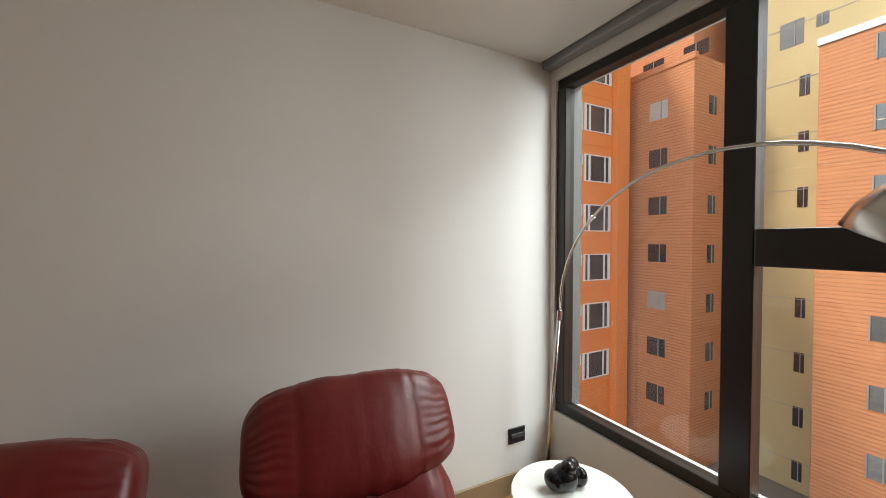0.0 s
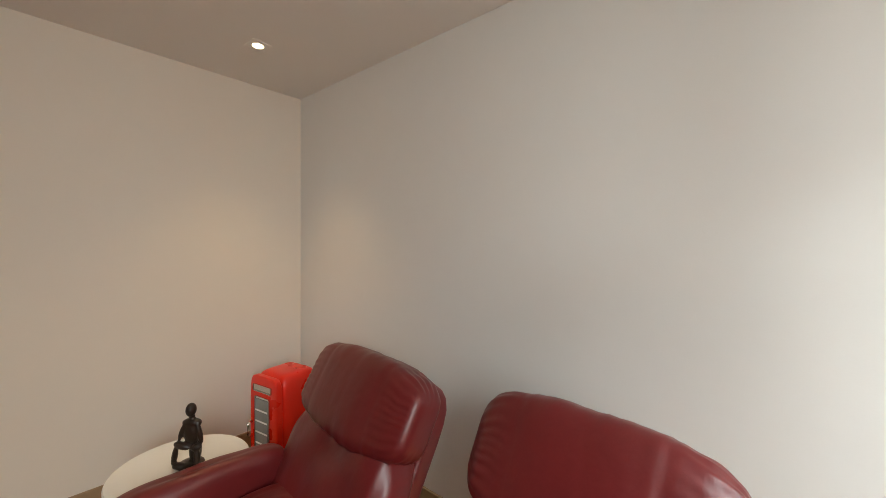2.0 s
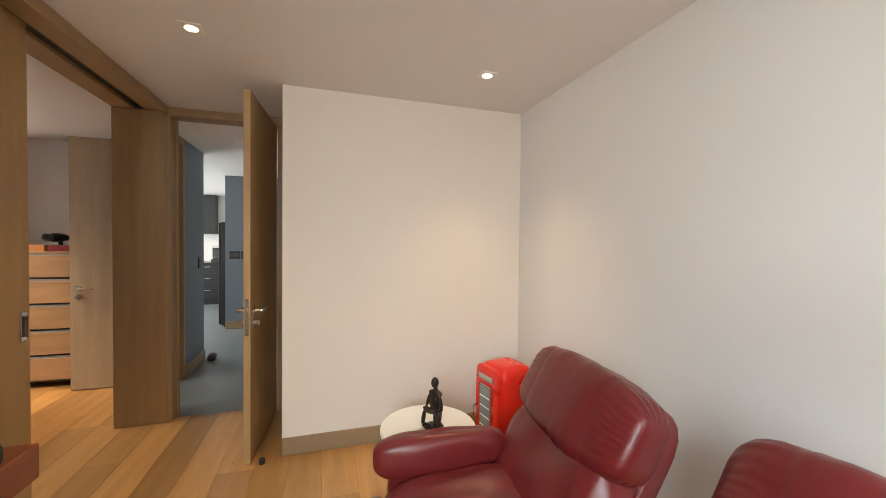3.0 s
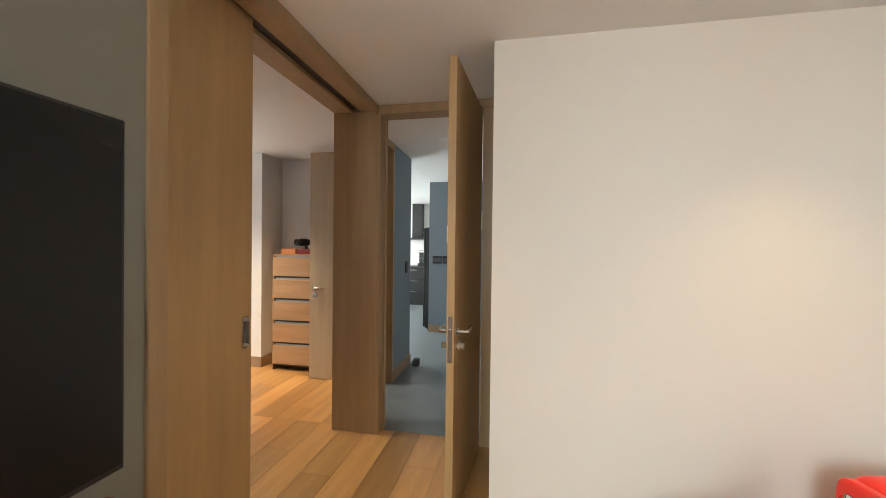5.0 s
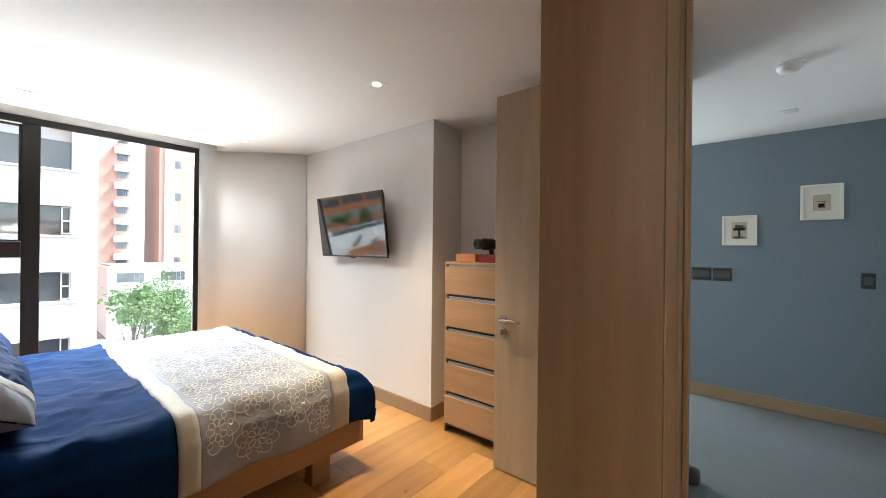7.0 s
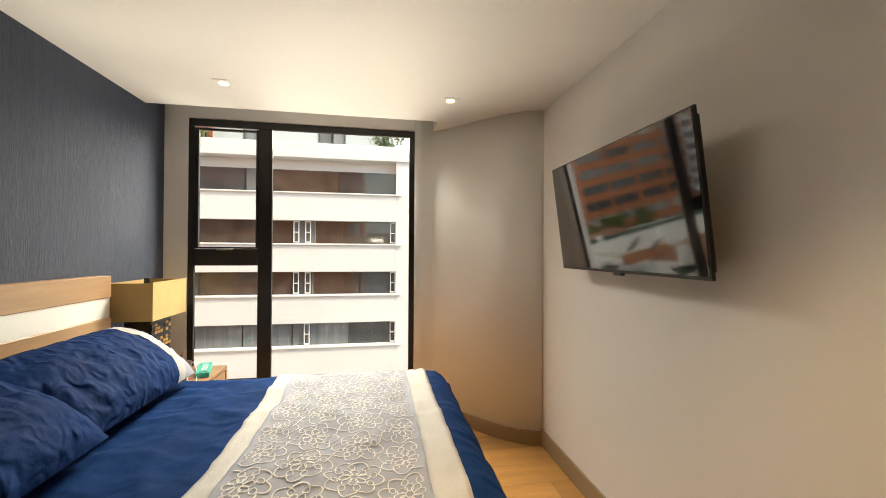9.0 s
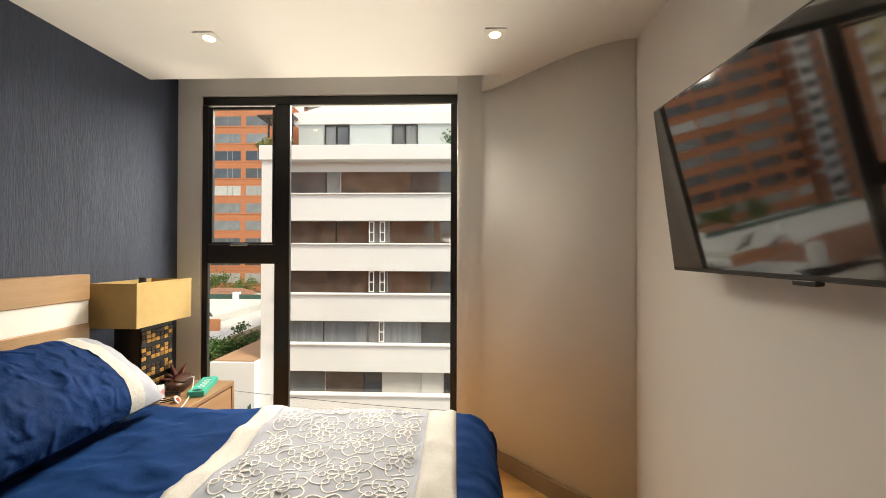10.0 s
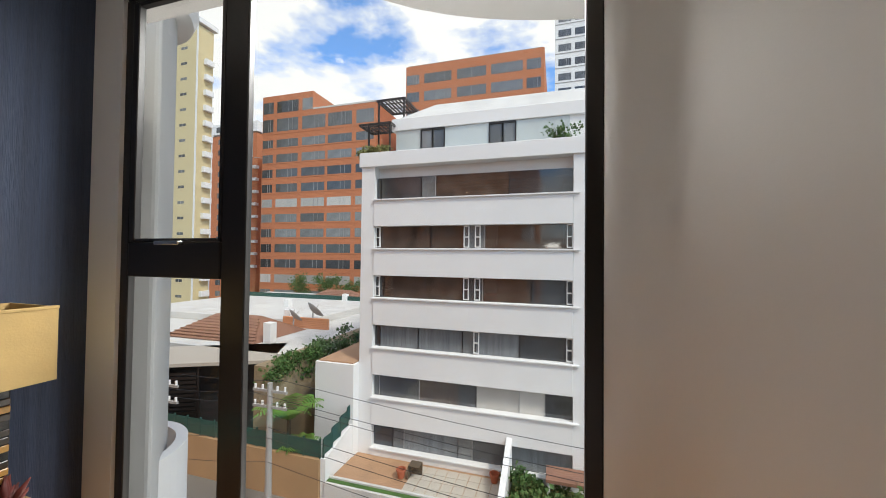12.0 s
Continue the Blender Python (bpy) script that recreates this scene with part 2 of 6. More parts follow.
def lathe(profile, seg=32, m=None):
    bm = bmesh.new()
    rings = []
    for r, z in profile:
        rings.append([bm.verts.new((r * math.cos(a), r * math.sin(a), z)) for a in (2 * math.pi * i / seg for i in range(seg))])
    for a, b in zip(rings, rings[1:]):
        for i in range(seg):
            bm.faces.new((a[i], a[(i + 1) % seg], b[(i + 1) % seg], b[i]))
    bm.faces.new(rings[0]), bm.faces.new(rings[-1])
    if m is not None:
        bmesh.ops.transform(bm, verts=bm.verts, matrix=m)
    return bm


def tube(points, r, seg=10):
    """A round bar along a line of points."""
    bm = bmesh.new()
    pts = [Vector(p) for p in points]
    rings = []
    for i, p in enumerate(pts):
        d = (pts[min(i + 1, len(pts) - 1)] - pts[max(i - 1, 0)]).normalized()
        q = d.to_track_quat("Z", "Y")
        rad = r[i] if isinstance(r, (list, tuple)) else r
        rings.append([bm.verts.new(p + q @ Vector((rad * math.cos(a), rad * math.sin(a), 0))) for a in (2 * math.pi * k / seg for k in range(seg))])
    for a, b in zip(rings, rings[1:]):
        for i in range(seg):
            bm.faces.new((a[i], a[(i + 1) % seg], b[(i + 1) % seg], b[i]))
    bm.faces.new(rings[0]), bm.faces.new(rings[-1])
    return bm


def cushion(w, d, h, power=4.0, cuts=16, wrinkle=0.006, freq=7.0, seed=0.0, tuck=0.0):
    """A stuffed block: a rounded box with soft wrinkles, centred on its middle."""
    bm = bmesh.new()
    bmesh.ops.create_cube(bm, size=2)
    bmesh.ops.subdivide_edges(bm, edges=bm.edges[:], cuts=cuts, use_grid_fill=True)
    for v in bm.verts:
        p = v.co
        n = (abs(p.x) ** power + abs(p.y) ** power + abs(p.z) ** power) ** (1 / power)
        p = p / n
        q = Vector((p.x * w / 2, p.y * d / 2, p.z * h / 2))
        k = noise.noise(q * freq + Vector((seed, seed * 2, 0)))
        k2 = noise.noise(Vector((q.x * 22 + seed, q.y * 5, q.z * 5)))
        edge = max(abs(p.x), abs(p.z)) ** 3
        q += p.normalized() * (wrinkle * k + wrinkle * 0.9 * k2 * edge)
        if tuck:
            q.y -= tuck * math.exp(-(q.z / (h * 0.1)) ** 2) * (1 if p.y > 0 else -1)
        v.co = q
    return bm


def at(bm, m):
    bmesh.ops.transform(bm, verts=bm.verts, matrix=m)
    return bm


def wall(name, x0, x1, y0, y1, z0, z1, material, label, category="wall"):
    return thing(name, box(x0, x1, y0, y1, z0, z1), material, label, category, kind="structure")

# ---------------------------------------------------------------- structure
H = 2.4
TOP = 2.62
wall("wall_north", -0.86, 3.50, 0.0, 0.2, 0, TOP, WALL, "plain white painted wall behind the red armchairs")
wall("wall_west", -0.86, 0.0, -1.71, 0.0, 0, TOP, WARM, "white painted wall block, coloured by warm lamplight, beside the open door")
wall("wall_east_sill", 3.5, 3.7, -2.925, 0.2, 0, 0.42, WALL, "white parapet wall under the wide window")
wall("wall_east_head", 3.5, 3.7, -2.925, 0.2, 2.305, TOP, WALL, "white wall strip over the wide window")
wall("wall_east_end", 3.5, 3.7, -2.925, -2.52, 0.42, 2.305, WALL, "white wall end beside the wide window")
wall("wall_east_corner", 3.5, 3.7, -0.037, 0.2, 0.42, 2.305, WALL, "white wall edge in the window corner")
wall("study_reveal", 3.59, 3.70, -0.042, -0.0372, 0.421, 2.304, mat("grey_facade_panel", (0.15, 0.15, 0.145), 0.7, var=0.08, scale=1), "grey outer reveal beside the wide window")
wall("wall_study_south", 1.01, 3.5, -2.75, -2.59, 0, TOP, OLIVE, "olive grey painted wall behind the television")
wall("wall_bedroom_north", 1.01, 3.5, -2.925, -2.752, 0, TOP, WALL, "white painted bedroom wall beside the sliding door")
wall("wall_bedroom_east", 0.915, 1.14, -6.915, -2.926, 0, TOP, NAVY, "dark navy wallpapered wall behind the bed headboard")
wall("wall_bedroom_south_head", -0.975, 0.915, -7.07, -6.87, 2.394, TOP, WALL, "painted wall strip over the bedroom window")
wall("wall_bedroom_south_sill", -0.975, 0.915, -6.945, -6.87, 0, 0.215, WALL, "low painted wall under the bedroom window")
wall("wall_bedroom_south_left", 0.755, 0.915, -6.915, -6.87, 0.215, 2.394, WALL, "painted wall strip beside the bedroom window")
wall("wall_bedroom_west", -2.06, -1.849, -6.28, -4.38, 0, TOP, WALL, "white painted wall that carries the television")
wall("wall_alcove_back", -2.32, -2.22, -4.38, -2.94, 0, TOP, WALL, "white painted wall at the back of the alcove")
wall("wall_alcove_side", -2.32, -2.06, -4.48, -4.381, 0, TOP, WALL, "white painted return wall of the alcove")
wall("wall_hall_south", -2.37, -1.73, -2.94, -2.80, 0, TOP, BLUEGREY, "blue grey painted corridor wall")
wall("wall_hall_west", -4.07, -3.967, -2.945, -0.5, 0, TOP, BLUEGREY, "blue grey painted wall at the corridor's end")
wall("wall_hall_north", -2.7, -0.862, -1.69, -1.6, 0, TOP, WALL, "white painted corridor wall with a framed picture")
wall("wall_hall_far_north", -4.07, -2.6, -0.5, -0.4, 0, TOP, WALL, "white painted wall of the entrance")
wall("wall_hall_return", -2.7, -2.6, -1.6, -0.5, 0, TOP, WALL, "white painted return wall of the entrance")
wall("wall_kitchen_west", -7.2, -7.1, -6.2, -2.0, 0, TOP, WALL, "white painted kitchen wall behind the counter")
wall("wall_kitchen_north", -7.1, -4.07, -2.2, -2.1, 0, TOP, WALL, "white painted kitchen wall")
wall("wall_kitchen_east", -2.37, -2.322, -6.2, -2.941, 0, TOP, WALL, "white painted kitchen wall")
wall("wall_kitchen_south", -7.1, -2.322, -6.3, -6.2, 0, TOP, WALL, "white painted kitchen wall")


def curved_wall(name, z0, z1, out, material, label, category):
    """The wall that swings in an S from the window wall to the television wall."""
    bm = bmesh.new()
    front, back = [], []
    n = 40
    if z1 > 1:
        front += [(-0.9755, -6.87), (-1.05, -6.87)]
        back += [(-0.9755, -7.07), (-1.05, -7.07)]
    for i in range(n + 1):
        s = i / n
        x = -1.12 - 0.729 * s
        y = -6.87 + 0.60 * (s ** 1.5 * (2.4 - 1.4 * s) if s < 1 else 1.0) - 0.0
        front.append((x + out * 0.55, y + out * 0.85))
        back.append((x - 0.12, y - 0.2))
    for ring in (front, back):
        ring[:] = [(bm.verts.new((x, y, z0)), bm.verts.new((x, y, z1))) for x, y in ring]
    for ring in (front, back):
        for a, b in zip(ring, ring[1:]):
            bm.faces.new((a[0], b[0], b[1], a[1]))
    for a, b, c, d in zip(front, front[1:], back, back[1:]):
        bm.faces.new((a[1], b[1], d[1], c[1]))
        bm.faces.new((a[0], b[0], d[0], c[0]))
    for k in (0, -1):
        bm.faces.new((front[k][0], front[k][1], back[k][1], back[k][0]))
    return thing(name, bm, material, label, category, kind="structure", smooth=False)


cw = curved_wall("wall_bedroom_curve", 0, TOP, 0.0, WALL, "smooth curved white wall beside the window", "wall")
for p in cw.data.polygons:
    p.use_smooth = p.normal.x * 0.6 + p.normal.y * 0.8 > 0.2 and abs(p.normal.z) < 0.5
curved_wall("baseboard_curve", 0, 0.10, 0.014, BASEB, "oak baseboard bent along the curved wall", "baseboard")

# ceilings
for name, a in (("ceiling_study", (-0.86, 3.42, -2.62, 0.0)), ("ceiling_bedroom", (-2.22, 0.915, -6.635, -2.9)), ("ceiling_curve", (-2.06, -1.132, -7.07, -6.636)),
                ("ceiling_hall", (-4.07, -0.861, -2.9, -0.4)), ("ceiling_kitchen", (-7.1, -2.322, -6.3, -2.901))):
    thing(name, box(*a, H, H + 0.12), CEIL, "smooth white painted ceiling", "ceiling", kind="structure")
thing("ceiling_upper", box(-7.3, 3.75, -7.1, 0.25, TOP, TOP + 0.15), CEIL, "white painted slab over the ceiling pockets", "ceiling", kind="structure")
# floors
thing("floor_hall", box(-7.1, -0.80, -6.3, -0.4, -0.15, -0.002), CONC, "polished blue grey microcement corridor floor", "floor", kind="structure")
FLOOR = thing("floor_wood", box(-0.80, 3.6, -6.95, 0.0, -0.15, -0.014), SLAB, "warm oak plank floor with dark joints", "floor", kind="structure")
FLOOR2 = thing("floor_wood_alcove", box(-2.32, -0.80, -6.95, -2.90, -0.15, -0.0139), SLAB, "warm oak plank floor by the wardrobe alcove", "floor", kind="structure")


def bb(x0, x1, y0, y1, label="oak baseboard along the wall", h=0.115):
    thing("baseboard", box(x0, x1, y0, y1, 0, h, 0.003, 1), BASEB, label, "baseboard", kind="structure")


bb(0.0, 3.5, -0.014, 0.0)
bb(0.0, 0.014, -1.71, -0.014)
bb(3.486, 3.5, -2.59, -0.014)
bb(1.01, 3.486, -2.604, -2.59)
bb(-1.849, -1.835, -6.27, -4.38)
bb(-2.22, -1.835, -4.38, -4.366)
bb(-3.967, -3.953, -2.945, -1.56)
bb(-2.37, -1.73, -2.80, -2.786)
bb(-2.7, -0.862, -1.704, -1.69)
bb(0.901, 0.915, -6.87, -2.93)

# hall door and its frame
fr = empty("door_frame", label="oak door frame with a stepped architrave", category="door frame", kind="structure")
part("jamb", box(-0.855, -0.71, -1.82, -1.711, 0, 2.335, 0.003, 1), OAKDARK, fr)
part("jamb", box(-0.855, -0.71, -2.589, -2.56, 0, 2.335, 0.003, 1), OAKDARK, fr)
part("header", box(-0.855, -0.71, -2.589, -1.711, 2.336, 2.399, 0.003, 1), OAKDARK, fr)
part("stop", box(-0.83, -0.79, -2.5595, -2.548, 0, 2.334, 0.002, 1), OAKDARK, fr)


def lever(parent, m, side):
    """Lever handle on a round rose, with the key rose under it."""
    h = part("handle", at(cyl(0.026, 0, 0.008), m @ pose(0, 0, 0, 90 * -side)), CHROME, parent, "brushed steel lever handle")
    part("neck", at(cyl(0.010, 0, 0.05), m @ pose(0, 0, 0, 90 * -side)), CHROME, h)
    pts = [(0, 0.05 * side, 0), (0.02, 0.055 * side, 0.0), (0.08, 0.052 * side, 0.004), (0.135, 0.046 * side, 0.0)]
    part("lever", at(tube(pts, [0.011, 0.0105, 0.0095, 0.008]), m), CHROME, h, smooth=True)
    part("key_rose", at(cyl(0.024, 0, 0.012), m @ pose(0, 0, -0.075, 90 * -side)), CHROME, parent)
    part("thumb_turn", at(box(-0.005, 0.005, -0.03, 0.0, -0.016, 0.016, 0.003), m @ pose(0, 0.04 * side if side > 0 else -0.012, -0.075)), CHROME, parent)


def door(name, length, label, m, veneer, height=2.30, grip=0.955):
    """A flush veneered leaf along +x from its hinge, 40 mm thick."""
    d = empty(name, m, label=label, category="door")
    part("leaf", box(0.0, length, -0.02, 0.02, 0.008, height, 0.002, 1), veneer, d)
    part("lock_plate", box(length - 0.0005, length + 0.002, -0.011, 0.011, grip - 0.145, grip + 0.085), CHROME, d, "steel lock plate")
    part("latch", box(length + 0.001, length + 0.011, -0.006, 0.006, grip, grip + 0.025, 0.002, 1), CHROME, d)
    for s in (1, -1):
        lever(d, pose(length - 0.065, 0.02 * s, grip, 0, 0, 0) @ Matrix.Diagonal((-1, 1, 1, 1)), s)
    for z in (0.25, 1.15, 2.05):
        part("hinge", cyl(0.008, z - 0.05, z + 0.05, m=pose(-0.004, -0.024, 0), seg=10), CHROME, d)
    return d


door("hall_door", 0.76, "open oak veneered door with a steel lever handle", pose(-0.704, -1.845, 0, 0, 0, -4.6), OAK, 2.322)
door("bedroom_door", 0.76, "open pale oak bedroom door beside the drawers", pose(-1.66, -2.905, 0, 0, 0, -90), OAKPALE, 2.325, 0.94)
thing("door_stop", lathe([(0.016, 0), (0.018, 0.01), (0.018, 0.03), (0.012, 0.036)], 14, pose(0.06, -1.82, 0)), BLACKPL, "small black rubber door stop on the floor", "door stop")

fr = empty("door_frame", label="oak frame of the bedroom door with steel hinges", category="door frame", kind="structure")
part("jamb", box(-1.73, -1.695, -2.952, -2.79, 0, 2.335, 0.003, 1), OAKDARK, fr)
part("jamb", box(-0.935, -0.86, -2.952, -2.79, 0, 2.335, 0.003, 1), OAKDARK, fr)
part("header", box(-1.73, -0.86, -2.952, -2.79, 2.336, 2.398, 0.003, 1), OAKDARK, fr)

# sliding door between study and bedroom
fr = empty("sliding_door_frame", label="oak lined opening with a sliding track", category="door frame", kind="structure")
part("jamb_lining", box(-0.855, -0.713, -2.93, -2.5905, 0, 2.36, 0.002, 1), OAKDARK, fr)
part("lintel", box(-0.855, 1.01, -2.719, -2.586, 2.361, 2.399, 0.002, 1), OAKDARK, fr)
part("lintel", box(-0.855, 1.01, -2.93, -2.791, 2.361, 2.399, 0.002, 1), OAKDARK, fr)
part("track", box(-0.713, 1.01, -2.79, -2.72, 2.385, 2.3985), BLACKPL, fr, "black sliding track")
part("architrave", box(0.95, 1.012, -2.67, -2.58, 0, 2.36, 0.003, 1), OAKDARK, fr)
part("architrave", box(0.95, 1.012, -2.93, -2.79, 0, 2.36, 0.003, 1), OAKDARK, fr)
part("architrave", box(-0.705, 0.949, -2.589, -2.577, 2.335, 2.40, 0.003, 1), OAKDARK, fr)
sd = empty("sliding_door", label="half open oak sliding door with a recessed steel pull", category="door")
part("leaf", box(0.393, 0.99, -2.785, -2.745, 0.01, 2.383, 0.002, 1), OAK, sd)
pl = part("pull", box(0.414, 0.454, -2.7449, -2.740, 0.935, 1.07, 0.004, 1), CHROME, sd, "recessed steel pull")
part("slot", box(0.4255, 0.4435, -2.7399, -2.7385, 0.955, 1.05, 0.008, 2), mat("dark_steel", (0.20, 0.19, 0.18), 0.35, metal=1.0), pl)

# windows


def window_y(name, x, panes, y0, y1, z0, z1, label, dp=0.07):
    """A black aluminium window in a wall at constant x; panes: (y from, y to, z from, z to), the frame fills the rest."""
    w = empty(name, label=label, category="window", kind="structure")
    ys = sorted({y0, y1, *[p[0] for p in panes], *[p[1] for p in panes]})
    part("frame", box(x, x + dp, y0, y1, z0, z0 + 0.055, 0.004, 1), BLACKAL, w)
    part("frame", box(x, x + dp, y0, y1, z1 - 0.055, z1, 0.004, 1), BLACKAL, w)
    cols = sorted({(p[0], p[1]) for p in panes})
    edge = y0
    for a, b in cols + [(y1, y1)]:
        if a - edge > 0.004:
            part("mullion", box(x - 0.003, x + dp - 0.002, edge, a, z0 + 0.0551, z1 - 0.0551, 0.004, 1), BLACKAL, w)
        edge = b
    for c in cols:
        mine = sorted(p[2:] for p in panes if (p[0], p[1]) == c)
        for lo, hi in zip(mine, mine[1:]):
            part("transom", box(x - 0.006, x + dp - 0.002, c[0] + 0.0005, c[1] - 0.0005, lo[1], hi[0], 0.006, 2), BLACKAL, w)
            k = (c[0] + c[1]) / 2
            part("window_handle", box(x - 0.03, x - 0.006, k - 0.06, k + 0.06, hi[0] - 0.012, hi[0] + 0.004, 0.004), CHROME, w, "small steel window handle")
    for a, b, c, d in panes:
        g = part("pane", box(x + dp * 0.43, x + dp * 0.43 + 0.006, a - 0.01, b + 0.01, c - 0.01, d + 0.01), PANE, w)
        g.visible_shadow = False
    return w


window_y("window_1", 3.515, [(-0.88, -0.10, 0.48, 2.25), (-1.62, -0.98, 1.44, 2.25), (-1.62, -0.98, 0.48, 1.31), (-2.46, -1.72, 0.48, 2.25)],
              -2.52, -0.037, 0.42, 2.305, "wide black aluminium window with an opening light")
thing("blind_rail", box(3.423, 3.495, -2.57, -0.003, 2.44, 2.50, 0.006), GREYAL, "grey roller blind rail in the ceiling pocket", "blind")
thing("blind_rail", box(3.43, 3.497, -2.57, -0.003, 2.36, 2.42, 0.008), GREYAL, "grey roller blind rail in the ceiling pocket", "blind")
w2 = window_y("window_2", 0.0, [(-0.931, 0.152, 0.285, 2.33), (0.256, 0.712, 1.394, 2.325), (0.256, 0.712, 0.285, 1.263)],
              -0.975, 0.755, 0.215, 2.394, "tall black aluminium bedroom window with an opening light", 0.028)
for y0, y1, z0, z1 in ((0.2565, 0.272, 1.395, 2.324), (0.682, 0.7115, 1.395, 2.324), (0.2725, 0.6815, 1.395, 1.408), (0.2725, 0.6815, 2.308, 2.324)):
    part("sash", box(-0.005, 0.022, y0, y1, z0, z1, 0.003, 1), BLACKAL, w2)
w2.matrix_world = Matrix(((0, 1, 0, 0), (-1, 0, 0, -6.885), (0, 0, 1, 0), (0, 0, 0, 1)))


def downlight(x, y, on=True):
    d = empty("downlight", pose(x, y, H), label="small recessed ceiling downlight, lit" if on else "small recessed ceiling downlight", category="ceiling lamp", group="ceiling downlights")
    part("trim", box(-0.05, 0.05, -0.05, 0.05, -0.005, -0.0005, 0.0015, 1), WHITELAC, d, "thin square white trim")
    part("lamp", lathe([(0.027, -0.0051), (0.026, -0.0065), (0.016, -0.0075)], 24), LAMPGLOW if on else WHITELAC, d)
    return d


for x, y, watts in ((0.54, -0.53, 20), (0.55, -2.05, 14), (-1.15, -4.24, 88), (0.252, -6.205, 9), (-1.151, -6.214, 0.8)):
    downlight(x, y)
    sp = new("downlight_beam", bpy.data.lights.new("downlight_beam", "SPOT"))
    sp.data.energy, sp.data.spot_size, sp.data.spot_blend, sp.data.color = watts, radians(84), 1.0, (1.0, 0.74, 0.45)
    sp.data.shadow_soft_size = 0.03
    sp.matrix_world = pose(x, y, H - 0.012)
for x, y in ((-1.61, -2.27), (-3.34, -2.24)):
    downlight(x, y, False)
sm = empty("smoke_detector", pose(-2.42, -2.28, H), label="white round smoke detector on the ceiling", category="smoke detector")
part("body", lathe([(0.055, 0), (0.055, -0.02), (0.045, -0.035), (0.02, -0.04)], 28), WHITELAC, sm, smooth=True)
part("base", lathe([(0.062, 0), (0.062, -0.008), (0.055, -0.008)], 28), WHITELAC, sm)


DARKGREY = mat("dark_grey_plastic", (0.06, 0.06, 0.062), 0.4)


def switch(m, w, h, label, n=1, material=None):
    s = empty("wall_switch", m, label=label, category="switch")
    part("plate", box(-w / 2, w / 2, -0.010, 0, -h / 2, h / 2, 0.003), material or BLACKPL, s)
    k = w / n
    for i in range(n):
        part("rocker", box(-w / 2 + k * i + 0.012, -w / 2 + k * (i + 1) - 0.012, -0.014, -0.0095, -h / 2 + 0.030, h / 2 - 0.030, 0.002, 1), DARKGREY, s)
    return s


switch(pose(3.26, 0, 0.32), 0.11, 0.085, "black wall socket low on the white wall")
switch(pose(-3.967, -2.81, 1.16, 0, 0, 90), 0.15, 0.12, "black double switch on the blue grey wall")
switch(pose(-3.967, -2.65, 1.16, 0, 0, 90), 0.14, 0.12, "black double switch on the blue grey wall")
switch(pose(-3.967, -1.745, 1.155, 0, 0, 90), 0.075, 0.12, "black switch on the blue grey wall")
switch(pose(-2.19, -2.80, 1.14, 0, 0, 180), 0.07, 0.13, "black switch on the blue grey corridor wall")
switch(pose(1.115, -2.59, 1.16, 0, 0, 180), 0.075, 0.14, "dark switch beside the sliding door")

# ---------------------------------------------------------------- study
LEATHER = mat("oxblood_leather", (0.15, 0.014, 0.015), 0.36, var=0.16, scale=4, bump=0.12, bscale=26, stretch=(1.3, 1, 1.0), coat=0.05)
creases(LEATHER, 9.0, 0.16)
RED = mat("red_enamel", (0.75, 0.02, 0.008), 0.28, var=0.04, scale=3)
DARKWOOD = mat("carved_dark_wood", (0.022, 0.012, 0.008), 0.35, var=0.3, scale=14, bump=0.2)
BLACKSTONE = mat("polished_black_resin", (0.008, 0.008, 0.009), 0.12, var=0.2, scale=8)
MAHOG = mat("reddish_shelf_veneer", (0.27, 0.075, 0.030), 0.4, var=0.2, scale=2.4, bump=0.05, bscale=30, stretch=(0.7, 9, 9))
PAPER = mat("cream_paper", (0.72, 0.70, 0.62), 0.8, var=0.04, scale=6)
INK = mat("dark_ink", (0.05, 0.05, 0.05), 0.8)
BROWNINK = mat("brown_ink", (0.22, 0.13, 0.07), 0.8)


